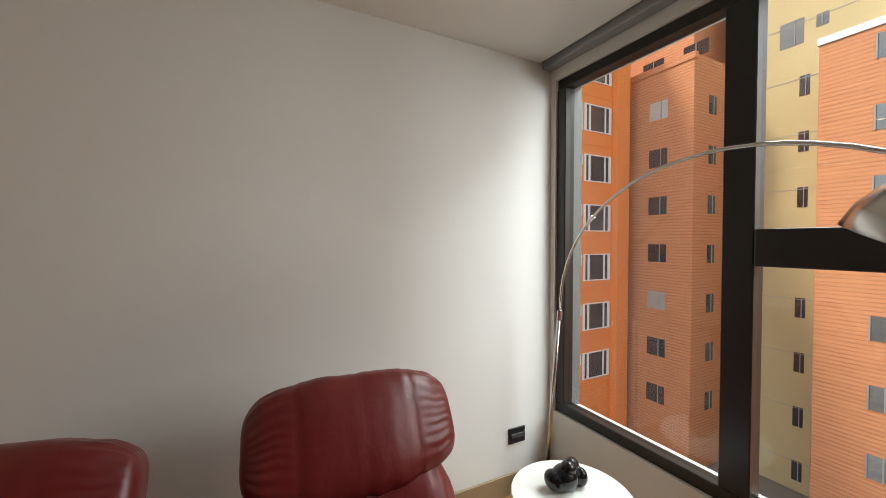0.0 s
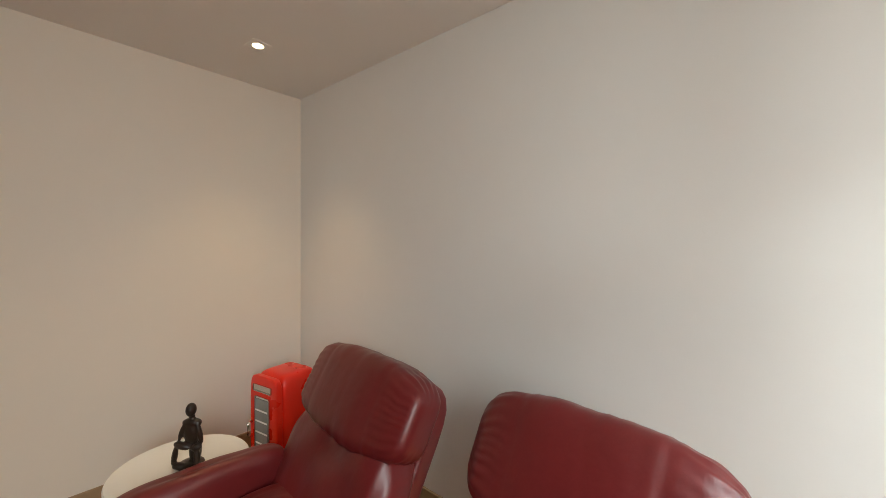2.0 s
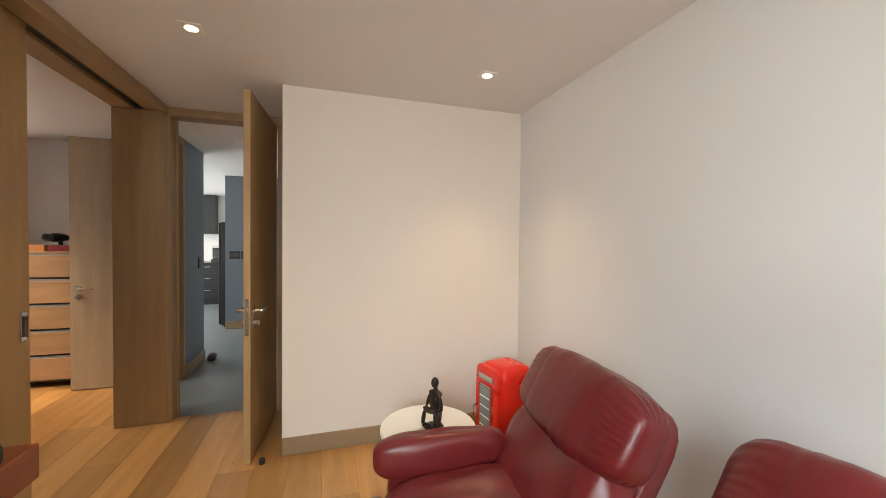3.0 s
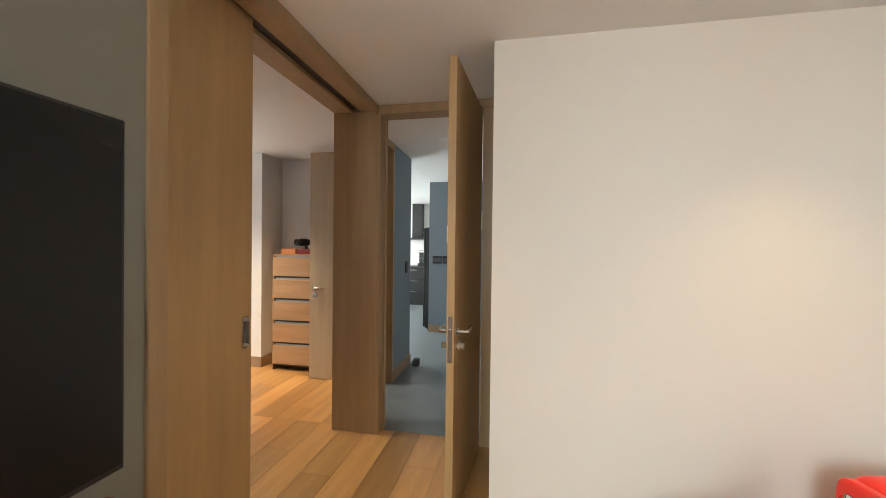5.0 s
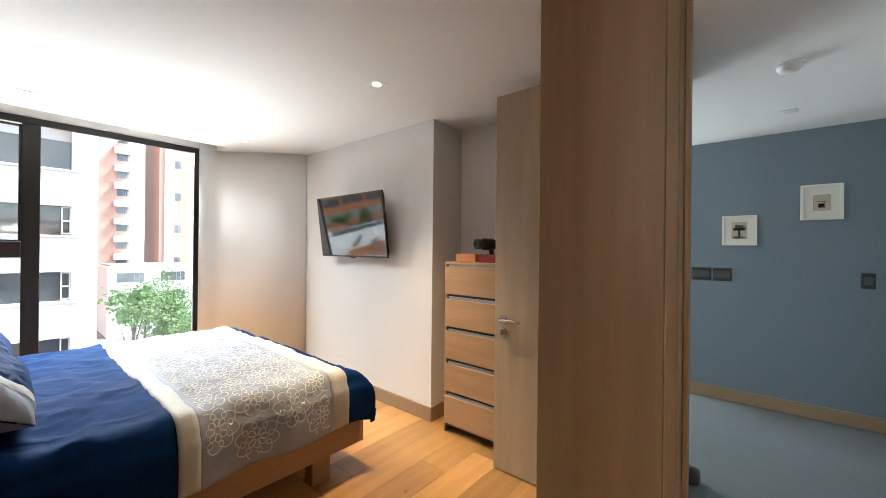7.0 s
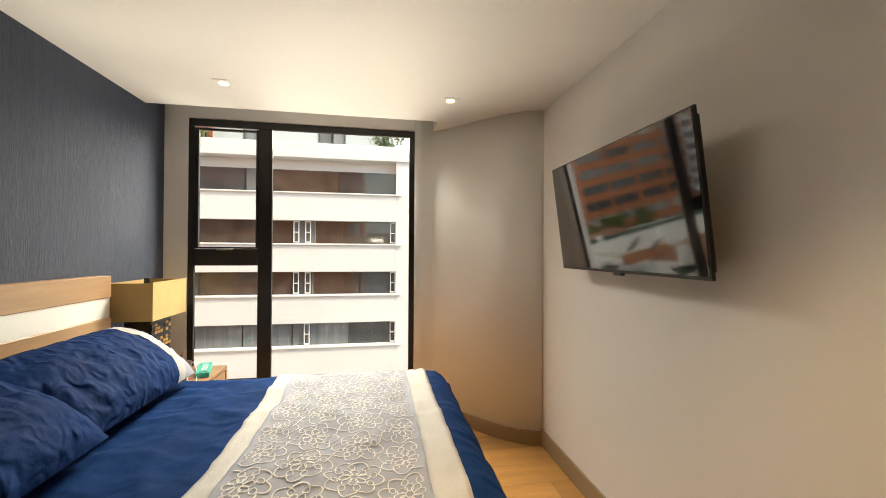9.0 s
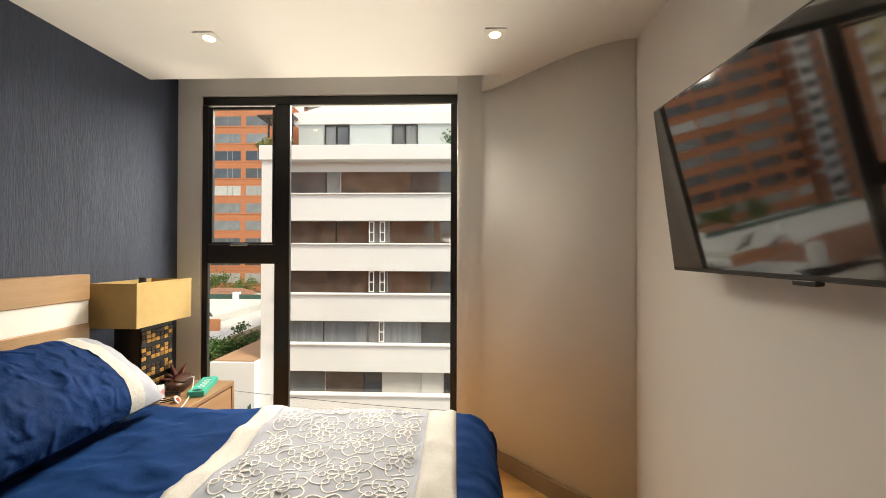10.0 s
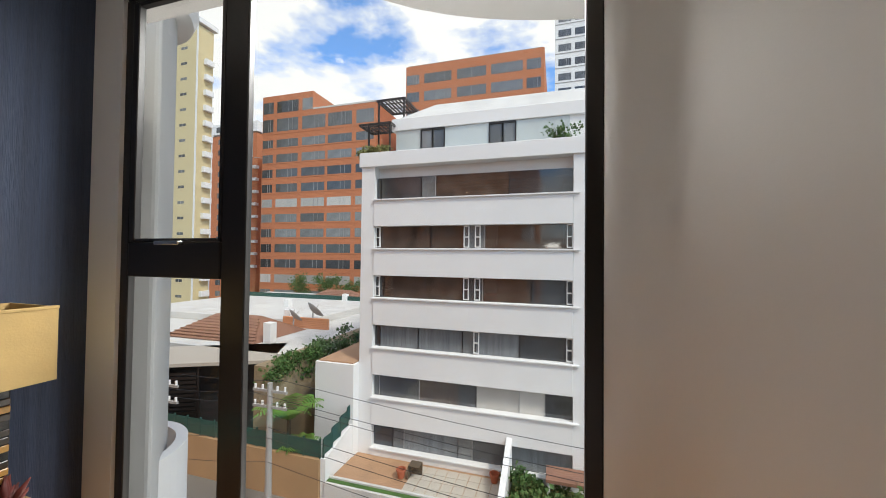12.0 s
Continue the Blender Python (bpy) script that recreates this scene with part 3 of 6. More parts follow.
def recliner(m, label):
    """A leather recliner facing -y: rolled headrest, buttoned back, deep seat and padded arms."""
    c = empty("recliner_armchair", m, label=label, category="armchair", group="red leather recliners")
    tilt = -28
    hb = cushion(0.70, 0.215, 0.335, 3.9, 48, 0.007, 5, 1.3)
    for v in hb.verts:
        # sewn seams, and gathers drawn in towards the ends
        x, nrm = v.co.x, Vector((0, v.co.y / 0.12, v.co.z / 0.155)).normalized()
        seam = sum(math.exp(-((x - k) / 0.010) ** 2) for k in (-0.19, 0.19))
        ends = min(1.0, max(0.0, (abs(x) - 0.19) / 0.08)) * (1 if abs(x) < 0.33 else 0.4)
        turn = math.atan2(v.co.z, v.co.y)
        pucker = math.sin(turn * 27 + 3 * noise.noise(Vector((x * 14, turn, 0)))) * (0.6 + 0.6 * noise.noise(Vector((turn * 3, x * 5, 4))))
        folds = noise.noise(Vector((x * 24, v.co.z * 3, 7))) * (1 - ends)
        v.co += nrm * (-0.0032 * seam + 0.0026 * ends * pucker + 0.0018 * folds + 0.012 * math.exp(-(x / 0.20) ** 4))
    part("headrest", at(hb, pose(0, -0.01, 0.79, tilt)), LEATHER, c, "puckered leather headrest", smooth=True)
    part("backrest", at(cushion(0.66, 0.20, 0.48, 4.5, 30, 0.016, 7, 4.1), pose(0, -0.14, 0.49, tilt)), LEATHER, c, smooth=True)
    part("back_shell", at(cushion(0.58, 0.10, 0.70, 6, 10, 0.002, 4, 2.2), pose(0, 0.02, 0.54, tilt)), LEATHER, c, smooth=True)
    part("seat", at(cushion(0.48, 0.60, 0.20, 4, 26, 0.014, 7, 7.7), pose(0, -0.49, 0.36, 4)), LEATHER, c, "wrinkled leather seat cushion", smooth=True)
    for s in (-1, 1):
        part("armrest", at(cushion(0.14, 0.62, 0.20, 3.2, 20, 0.010, 6, 9.1 + s), pose(0.30 * s, -0.51, 0.475)), LEATHER, c, smooth=True)
        part("side_panel", box(0.30 * s - 0.05, 0.30 * s + 0.05, -0.75, -0.05, 0.10, 0.46, 0.03, 3), LEATHER, c)
    part("footrest", at(cushion(0.52, 0.10, 0.26, 4, 10, 0.005, 6, 3.3), pose(0, -0.81, 0.25)), LEATHER, c, smooth=True)
    part("base", lathe([(0.30, 0), (0.30, 0.03), (0.06, 0.05), (0.05, 0.14), (0.2, 0.15)], 32, pose(0, -0.42, 0)), DARKWOOD, c, "dark wooden swivel base")
    return c


recliner(pose(1.36, -0.458, 0, 0, 0, -5) @ Matrix.Diagonal((1.02, 1, 0.968, 1)), "dark red leather recliner beside the round table")
recliner(pose(2.246, -0.462, 0, 0, 0, -2) @ Matrix.Diagonal((0.91, 1, 1.0, 1)), "dark red leather recliner nearer the window")


def round_table(x, y, r, h, label):
    t = empty("side_table", pose(x, y, 0), label=label, category="side table")
    part("tabletop", lathe([(r * 0.96, h - 0.028), (r, h - 0.02), (r, h - 0.006), (r * 0.985, h)], 48), WHITELAC, t)
    part("stem", lathe([(0.03, 0.02), (0.022, 0.05), (0.022, h - 0.06), (0.05, h - 0.029)], 20), CHROME, t, "steel stem")
    part("foot", lathe([(0.17, 0), (0.17, 0.008), (0.05, 0.02), (0.03, 0.03)], 32), CHROME, t)


round_table(0.75, -0.93, 0.248, 0.45, "round white side table with a steel stem")
round_table(3.06, -0.60, 0.235, 0.41, "round white side table by the window")


def blob(parts, name, material, label, m):
    """One smooth sculpted mesh out of overlapping rounded lumps: (centre, radii, turn about y)."""
    bm = bmesh.new()
    for c, r, ry in parts:
        got = bmesh.ops.create_uvsphere(bm, u_segments=18, v_segments=12, radius=1)["verts"]
        bmesh.ops.transform(bm, verts=got, matrix=pose(*c, 0, ry, 0) @ Matrix.Diagonal((*r, 1)))
    ob = thing(name, at(bm, m), material, label, "sculpture", smooth=True)
    skin = ob.modifiers.new("skin", "REMESH")
    skin.mode, skin.voxel_size, skin.use_smooth_shade = "VOXEL", 0.004, True
    return ob


blob([((0, 0, 0.012), (0.050, 0.050, 0.016), 0), ((0.012, 0.01, 0.065), (0.022, 0.026, 0.055), 0), ((0.006, 0.0, 0.145), (0.034, 0.024, 0.052), 0),
      ((0.006, 0, 0.185), (0.040, 0.020, 0.018), 0), ((0.006, 0, 0.21), (0.011, 0.011, 0.022), 0), ((0.006, -0.006, 0.24), (0.019, 0.022, 0.028), 0),
      ((-0.022, -0.02, 0.098), (0.036, 0.015, 0.015), 14), ((-0.05, -0.024, 0.058), (0.011, 0.012, 0.045), 10), ((0.034, -0.016, 0.09), (0.022, 0.014, 0.016), -20),
      ((0.038, -0.02, 0.05), (0.012, 0.013, 0.042), 0), ((-0.030, -0.008, 0.15), (0.010, 0.011, 0.042), 20), ((0.042, -0.008, 0.145), (0.010, 0.011, 0.045), -12),
      ((-0.03, -0.03, 0.022), (0.024, 0.02, 0.012), 0)],
     "statuette", DARKWOOD, "small carved dark wooden seated statuette on the table", pose(0.79, -0.91, 0.4495, 0, 0, 40))
blob([((0, 0, 0.05), (0.06, 0.05, 0.052), 0), ((0.05, 0.02, 0.055), (0.04, 0.035, 0.05), 20), ((-0.045, 0.01, 0.045), (0.035, 0.045, 0.042), -15), ((0.01, -0.01, 0.09), (0.035, 0.03, 0.03), 10),
      ((0.07, -0.015, 0.04), (0.028, 0.03, 0.038), 0)], "sculpture", BLACKSTONE, "glossy black abstract sculpture on the white table", pose(3.06, -0.56, 0.4085))
thing("tray", box(2.92, 3.0, -0.70, -0.62, 0.4105, 0.426, 0.004), BLACKPL, "small flat black box on the white table", "box")


def mini_fridge(m):
    f = empty("mini_fridge", m, label="small red retro drinks fridge with a glazed door", category="fridge")
    bm = cushion(0.32, 0.30, 0.60, 7, 14, 0)
    part("cabinet", at(bm, pose(0, 0.02, 0.31)), RED, f, smooth=True)
    d = part("door", at(cushion(0.30, 0.05, 0.56, 8, 12, 0), pose(0, -0.145, 0.32)), RED, f, "red door with a window", smooth=True)
    part("window_frame", box(-0.08, 0.08, -0.176, -0.168, 0.10, 0.49, 0.012, 3), CHROME, d)
    part("window", box(-0.068, 0.068, -0.179, -0.1755, 0.115, 0.475, 0.008, 2), mat("fridge_window", (0.25, 0.25, 0.24), 0.15), d, "pale fridge window")
    for i in range(5):
        part("shelf_line", box(-0.066, 0.066, -0.182, -0.178, 0.16 + 0.062 * i, 0.168 + 0.062 * i), WHITELAC, d)
    part("lower_slot", box(-0.075, 0.075, -0.176, -0.168, 0.045, 0.085, 0.006, 2), CHROME, d)
    part("badge", box(-0.10, 0.10, -0.176, -0.169, 0.515, 0.555, 0.01, 2), CHROME, d, "plain silver badge")
    part("handle", at(tube([(0, 0, -0.03), (0, -0.03, -0.02), (0, -0.03, 0.05), (0, 0, 0.06)], 0.008), pose(-0.125, -0.17, 0.27)), CHROME, d, "chrome latch handle", smooth=True)
    for s in (-1, 1):
        for k in (-0.10, 0.12):
            part("foot", cyl(0.015, 0, 0.02, m=pose(0.12 * s, k, 0), seg=10), BLACKPL, f)


mini_fridge(pose(0.405, -0.32, 0, 0, 0, 10) @ Matrix.Diagonal((0.82, 0.85, 1.01, 1)))

# arc floor lamp
al = empty("arc_floor_lamp", label="brushed steel arc floor lamp in the window corner", category="floor lamp")
part("base", lathe([(0.15, 0), (0.155, 0.012), (0.155, 0.05), (0.145, 0.06)], 40, pose(3.32, -0.19, 0)), BLACKSTONE, al, "heavy black round base")
part("pole", tube([(3.32, -0.17, 0.058), (3.335, -0.20, 0.6), (3.345, -0.235, 1.03)], 0.010), CHROME, al, smooth=True)
part("joint", tube([(3.345, -0.233, 1.0), (3.346, -0.238, 1.045)], 0.014), CHROME, al)
arc = []
for i in range(25):
    a = math.radians(178 - 128 * i / 24)
    arc.append((3.346 - 0.13 * (i / 24), -0.985 - 0.745 * math.cos(a), 1.02 + 0.66 * math.sin(a)))
part("arc", tube(arc, 0.0065), CHROME, al, smooth=True)
part("joint", tube(arc[8:9] + [tuple(Vector(arc[8]).lerp(Vector(arc[9]), 0.5))], 0.010), CHROME, al)
end = Vector(arc[-1])
part("shade", lathe([(0.004, 0.0), (0.03, 0.0), (0.07, -0.02), (0.105, -0.06), (0.125, -0.11), (0.13, -0.16), (0.126, -0.16), (0.1, -0.065), (0.004, -0.008)], 36,
     pose(end.x, end.y, end.z + 0.006, 25)), CHROME, al, "dome shaped steel shade", smooth=True)


def television(name, w, h, m, label, wall_mount=False, screen=SCREEN):
    t = empty(name, m, label=label, category="television")
    part("back", box(-w / 2 + 0.02, w / 2 - 0.02, 0.012, 0.045, -h / 2 + 0.02, h / 2 - 0.02, 0.01), BLACKPL, t)
    part("frame", box(-w / 2, w / 2, 0.0, 0.014, -h / 2, h / 2, 0.003, 1), BLACKPL, t)
    part("screen", box(-w / 2 + 0.008, w / 2 - 0.008, -0.002, 0.001, -h / 2 + 0.014, h / 2 - 0.008), screen, t, "glossy dark screen")
    part("sensor", box(-0.03, 0.03, 0.0, 0.02, -h / 2 - 0.012, -h / 2 + 0.002, 0.003), BLACKPL, t)
    if wall_mount:
        part("bracket", box(-0.12, 0.12, 0.046, 0.09, -0.10, 0.10, 0.006), GREYAL, t, "steel wall bracket")
    return t


tvs = television("television", 1.32, 0.745, pose(1.86, -2.42, 1.275, 0, 0, 180), "large black flat screen television on the shelf", screen=mat("satin_black_screen", (0.006, 0.006, 0.007), 0.28, var=0.05, scale=0.25, spec=0.25))
part("foot", box(-0.62, 0.62, -0.012, 0.09, -0.5145, -0.50, 0.004), BLACKPL, tvs)
part("neck", box(-0.08, 0.08, 0.046, 0.056, -0.50, -0.32, 0.004), BLACKPL, tvs)
sh = empty("media_shelf", label="reddish wooden wall shelf under the television", category="shelf")
part("board", box(1.11, 3.3, -2.588, -2.30, 0.65, 0.76, 0.004, 1), MAHOG, sh)
part("bracket", box(1.3, 1.34, -2.588, -2.36, 0.50, 0.649, 0.004, 1), MAHOG, sh)
part("bracket", box(2.8, 2.84, -2.588, -2.36, 0.50, 0.649, 0.004, 1), MAHOG, sh)
thing("soundbar", box(1.22, 2.25, -2.402, -2.312, 0.7605, 0.82, 0.014, 3), BLACKPL, "long black soundbar in front of the television", "soundbar")

# ---------------------------------------------------------------- hall


def picture(m, w, h, frame_mat, label, art, bw=0.02):
    p = empty("framed_picture", m, label=label, category="picture")
    for x0, x1, z0, z1 in ((-w / 2, w / 2, h / 2 - bw, h / 2), (-w / 2, w / 2, -h / 2, -h / 2 + bw), (-w / 2, -w / 2 + bw, -h / 2 + bw, h / 2 - bw), (w / 2 - bw, w / 2, -h / 2 + bw, h / 2 - bw)):
        part("frame", box(x0, x1, -0.025, 0, z0, z1, 0.002, 1), frame_mat, p)
    pr = part("print", box(-w / 2 + bw, w / 2 - bw, -0.012, -0.002, -h / 2 + bw, h / 2 - bw), PAPER, p, "cream paper print")
    for a, b, c, d, mt in art:
        part("drawing", box(a, b, -0.0135, -0.0125, c, d, 0.004, 1), mt, pr)


GREYINK = mat("grey_ink", (0.25, 0.25, 0.24), 0.8)
picture(pose(-3.967, -2.53, 1.565, 0, 0, 90), 0.25, 0.27, PAPER, "small cream framed print of a tree", [
    (-0.055, 0.055, -0.075, 0.075, mat("sepia", (0.48, 0.42, 0.32), 0.8)), (-0.008, 0.008, -0.06, 0.0, INK), (-0.045, 0.045, 0.0, 0.025, INK), (-0.03, 0.035, 0.03, 0.05, INK), (-0.04, 0.04, -0.07, -0.055, INK)])
picture(pose(-3.967, -2.005, 1.785, 0, 0, 90), 0.25, 0.29, PAPER, "small cream framed print of a cup", [
    (-0.05, 0.05, -0.07, 0.06, mat("sepia", (0.48, 0.42, 0.32), 0.8)), (-0.02, 0.02, -0.045, -0.01, BROWNINK), (-0.03, 0.03, 0.0, 0.006, BROWNINK)])
picture(pose(-2.18, -1.69, 1.508, 0, 0, 0), 0.525, 0.535, BLACKPL, "black framed picture with a wide white mount", [(-0.12, 0.12, -0.14, 0.14, GREYINK)], 0.025)
fr = empty("door_frame", label="dark oak frame of the entrance door", category="door frame", kind="structure")
part("jamb", box(-3.966, -3.93, -1.56, -1.49, 0, 2.3, 0.003, 1), OAKDARK, fr)
part("header", box(-3.966, -3.93, -1.56, -0.5, 2.301, 2.398, 0.003, 1), OAKDARK, fr)
ed = empty("entrance_door", label="closed dark wooden entrance door with black locks", category="door", kind="structure")
part("leaf", box(-3.966, -3.945, -1.488, -0.56, 0.01, 2.3, 0.003, 1), mat("dark_oak", (0.10, 0.062, 0.035), 0.45, stretch=(9, 9, 0.6), var=0.2, scale=2.2), ed)
for z in (1.22, 1.02):
    part("lock", box(-3.944, -3.90, -1.46, -1.40, z - 0.05, z + 0.05, 0.008), BLACKPL, ed, "black lock")
thing("toy", at(cushion(0.10, 0.09, 0.09, 2.6, 8, 0.012, 20), pose(-2.30, -2.70, 0.043)), mat("grey_plush", (0.10, 0.10, 0.10), 0.9, bump=0.5), "small grey plush door weight on the corridor floor", "door weight", smooth=True)

# kitchen seen past the corridor
BLACKLAC = mat("black_lacquer", (0.010, 0.011, 0.012), 0.3)
bf = empty("refrigerator", label="tall black refrigerator beside the corridor wall", category="fridge")
part("cabinet", box(-4.75, -4.075, -3.03, -2.35, 0.03, 1.68, 0.01), BLACKLAC, bf)
part("door", box(-4.74, -4.08, -3.065, -3.031, 0.05, 1.67, 0.008), BLACKLAC, bf)
part("foot", box(-4.7, -4.1, -3.0, -2.4, 0, 0.03), BLACKPL, bf)
for i, (y0, y1) in enumerate(((-3.62, -2.96), (-4.3, -3.64))):
    cb = empty("base_cabinet", label="black lacquered kitchen base cabinet with steel handles", category="cabinet", group="kitchen base cabinets")
    part("body", box(-7.08, -6.46, y0, y1, 0.1, 0.86), BLACKLAC, cb)
    part("plinth", box(-7.08, -6.52, y0, y1, 0.0, 0.1), BLACKPL, cb)
    for z in (0.12, 0.37, 0.62):
        dr = part("drawer", box(-6.46, -6.44, y0 + 0.005, y1 - 0.005, z, z + 0.235, 0.003, 1), BLACKLAC, cb)
        part("handle", box(-6.44, -6.42, y0 + 0.15, y1 - 0.15, z + 0.19, z + 0.20), CHROME, dr)
thing("worktop", box(-7.09, -6.42, -4.32, -2.95, 0.861, 0.90, 0.004), BLACKLAC, "black stone kitchen worktop", "worktop")
cm = empty("coffee_machine", pose(-6.8, -3.75, 0.901), label="black and steel coffee machine on the worktop", category="coffee machine")
part("body", box(-0.12, 0.12, -0.10, 0.10, 0, 0.06, 0.01), BLACKPL, cm)
part("tower", box(-0.12, -0.02, -0.10, 0.10, 0.061, 0.30, 0.01), BLACKPL, cm)
part("head", box(-0.12, 0.12, -0.10, 0.10, 0.301, 0.36, 0.015), CHROME, cm)
part("jug", lathe([(0.05, 0.065), (0.06, 0.1), (0.045, 0.18)], 20, pose(0.05, 0, 0)), CLEAR, cm)
for y, h, r in ((-3.45, 0.22, 0.04), (-3.33, 0.16, 0.05), (-3.2, 0.26, 0.035), (-3.58, 0.13, 0.045)):
    jr = empty("kitchen_jar", pose(-6.78, y, 0.901), label="dark kitchen jar with a steel lid on the worktop", category="jar", group="jars on the worktop")
    part("jar", lathe([(r, 0), (r, h), (r * 0.8, h + 0.01)], 20), BLACKPL, jr)
    part("lid", lathe([(r * 0.82, h + 0.011), (r * 0.82, h + 0.03)], 20), CHROME, jr)
hd = empty("cooker_hood", label="dark flat cooker hood on the kitchen wall", category="cooker hood")
part("plate", box(-7.09, -6.6, -4.3, -3.55, 1.52, 1.56, 0.006), BLACKLAC, hd)
part("chimney", box(-7.09, -6.9, -4.05, -3.8, 1.561, 2.39, 0.004), BLACKLAC, hd)

# ---------------------------------------------------------------- bedroom
NAVYC = mat("navy_cotton", (0.005, 0.027, 0.10), 0.8, var=0.25, scale=4, bump=0.7, bscale=11, spec=0.05)
CREAMC = mat("cream_cotton", (0.47, 0.455, 0.43), 0.85, var=0.06, scale=8, bump=0.3, bscale=60)


LACE = mat("grey_lavender_cotton", (0.31, 0.325, 0.375), 0.8, var=0.15, scale=5, bump=0.6, bscale=12, spec=0.2)
creases(NAVYC, 4.2, 0.85, (1.0, 2.0, 1.0), 0.03)
creases(LACE, 5.0, 0.28)
creases(CREAMC, 6.0, 0.12)

bed = empty("bed", label="oak bed frame with a striped headboard and floating base", category="bed")
hb = part("headboard", box(0.835, 0.913, -6.198, -4.20, 0.20, 0.993, 0.004, 1), OAKH, bed, "oak headboard with a white band")
part("top_board", box(0.835, 0.913, -6.198, -4.20, 1.106, 1.232, 0.004, 1), OAKH, hb)
part("white_band", box(0.843, 0.911, -6.196, -4.202, 0.9935, 1.1055), WHITELAC, hb, "white lacquered band")
part("side_rail", box(-1.07, 0.834, -4.31, -4.275, 0.175, 0.45, 0.004, 1), OAKX, bed)
part("side_rail", box(-1.07, 0.834, -6.10, -6.065, 0.175, 0.45, 0.004, 1), OAKX, bed)
part("foot_rail", box(-1.105, -1.071, -6.10, -4.275, 0.175, 0.45, 0.004, 1), OAKH, bed)
part("slat_base", box(-1.07, 0.833, -6.064, -4.311, 0.24, 0.27), SLAB, bed)
for x in (-0.85, 0.6):
    for y in (-5.95, -4.375):
        part("leg", box(x - 0.06, x + 0.06, y - 0.04, y + 0.04, 0, 0.239, 0.004, 1), OAKX, bed)
thing("mattress", at(cushion(1.9, 1.72, 0.28, 12, 10, 0), pose(-0.10, -5.187, 0.412)), CREAMC, "cream mattress on the bed frame", "mattress", smooth=True)


def drape(s):
    """Across the bed, s in metres from its middle: the offset and the drop of the cloth as it turns over the edge."""
    half, r = 0.845, 0.10
    a = abs(s)
    if a < half:
        return s, 0.0
    t = a - half
    sg = 1 if s > 0 else -1
    if t < r * math.pi / 2:
        return sg * (half + r * math.sin(t / r)), r * (1 - math.cos(t / r))
    return sg * (half + r + 0.02 * math.sin(7 * s)), r + t - r * math.pi / 2


def duvet_point(u, s):
    """u along the bed from the head, s across."""
    off, drop = drape(s)
    x = 0.62 - u
    z = 0.655
    end = 1.57
    fall = 0.0
    if u > end:
        t = u - end
        r = 0.19
        if t < r * math.pi / 2:
            x, fall = 0.62 - end - r * math.sin(t / r), r * (1 - math.cos(t / r))
        else:
            x, fall = 0.62 - end - r, r + (t - r * math.pi / 2)
    z -= max(drop, fall) + 0.12 * min(drop, fall)
    # loose folds
    q = Vector((u * 1.6, s * 2.1, 0.3))
    k = noise.noise(q * 1.3) * 0.016 + noise.noise(Vector((u * 7 + s * 4, s * 2.5 - u * 2, 1.0))) * 0.008 + noise.noise(Vector((u * 16, s * 18, 2.0))) * 0.003 - abs(noise.noise(Vector((u * 4.5 + s * 2.2, s * 3.0 - u * 1.2, 5.0)))) * 0.030 - abs(noise.noise(Vector((u * 11 + s * 6, s * 7 - u * 3, 9.0)))) * 0.019 - abs(noise.noise(Vector((u * 19 - s * 9, s * 15 + u * 5, 3.0)))) * 0.005
    side = min(1.0, max(0.0, (abs(s) - 0.78) / 0.2))
    flare = side * 0.02 * math.sin(u * 11 + 2 * noise.noise(Vector((u * 2, s, 0))))
    y = -5.187 + off + (flare if s > 0 else -flare)
    return Vector((x, y + 0.25 * k, z + k * (1 - 0.6 * side)))


def cloth(name, u0, u1, material, parent, label, lift=0.0, pleat=0.0):
    bm = bmesh.new()
    nu, ns = max(4, int((u1 - u0) / 0.018)), 116
    grid = []
    for i in range(nu + 1):
        u = u0 + (u1 - u0) * i / nu
        row = []
        for j in range(ns + 1):
            s = -1.225 + 2.45 * j / ns
            p = duvet_point(u, s)
            p.z += lift + pleat * abs(math.sin((u - u0) / (u1 - u0) * 4 * math.pi))
            if abs(s) > 0.85:
                p.y += (lift + pleat * abs(math.sin((u - u0) / (u1 - u0) * 4 * math.pi))) * (1 if s > 0 else -1)
            if u > 1.6:
                p.x -= lift
            row.append(bm.verts.new(p))
        grid.append(row)
    for a, b in zip(grid, grid[1:]):
        for j in range(ns):
            bm.faces.new((a[j], a[j + 1], b[j + 1], b[j]))
    ob = part(name, bm, material, parent, label, smooth=True)
    so = ob.modifiers.new("thickness", "SOLIDIFY")
    so.thickness, so.offset = 0.018, -1
    return ob


dv = empty("duvet", label="navy duvet with an embroidered grey panel between cream bands", category="duvet")
cloth("head_panel", 0.0, 0.745, NAVYC, dv, "wrinkled navy cotton panel")
cloth("cream_band", 0.735, 0.815, CREAMC, dv, "cream cotton band", 0.005)
cloth("embroidered_panel", 0.81, 1.475, LACE, dv, "grey panel with cream floral embroidery", 0.003)
cloth("pleated_band", 1.47, 1.59, CREAMC, dv, "pleated cream band", 0.005, 0.005)
cloth("foot_panel", 1.585, 1.99, NAVYC, dv, "navy cotton foot panel")


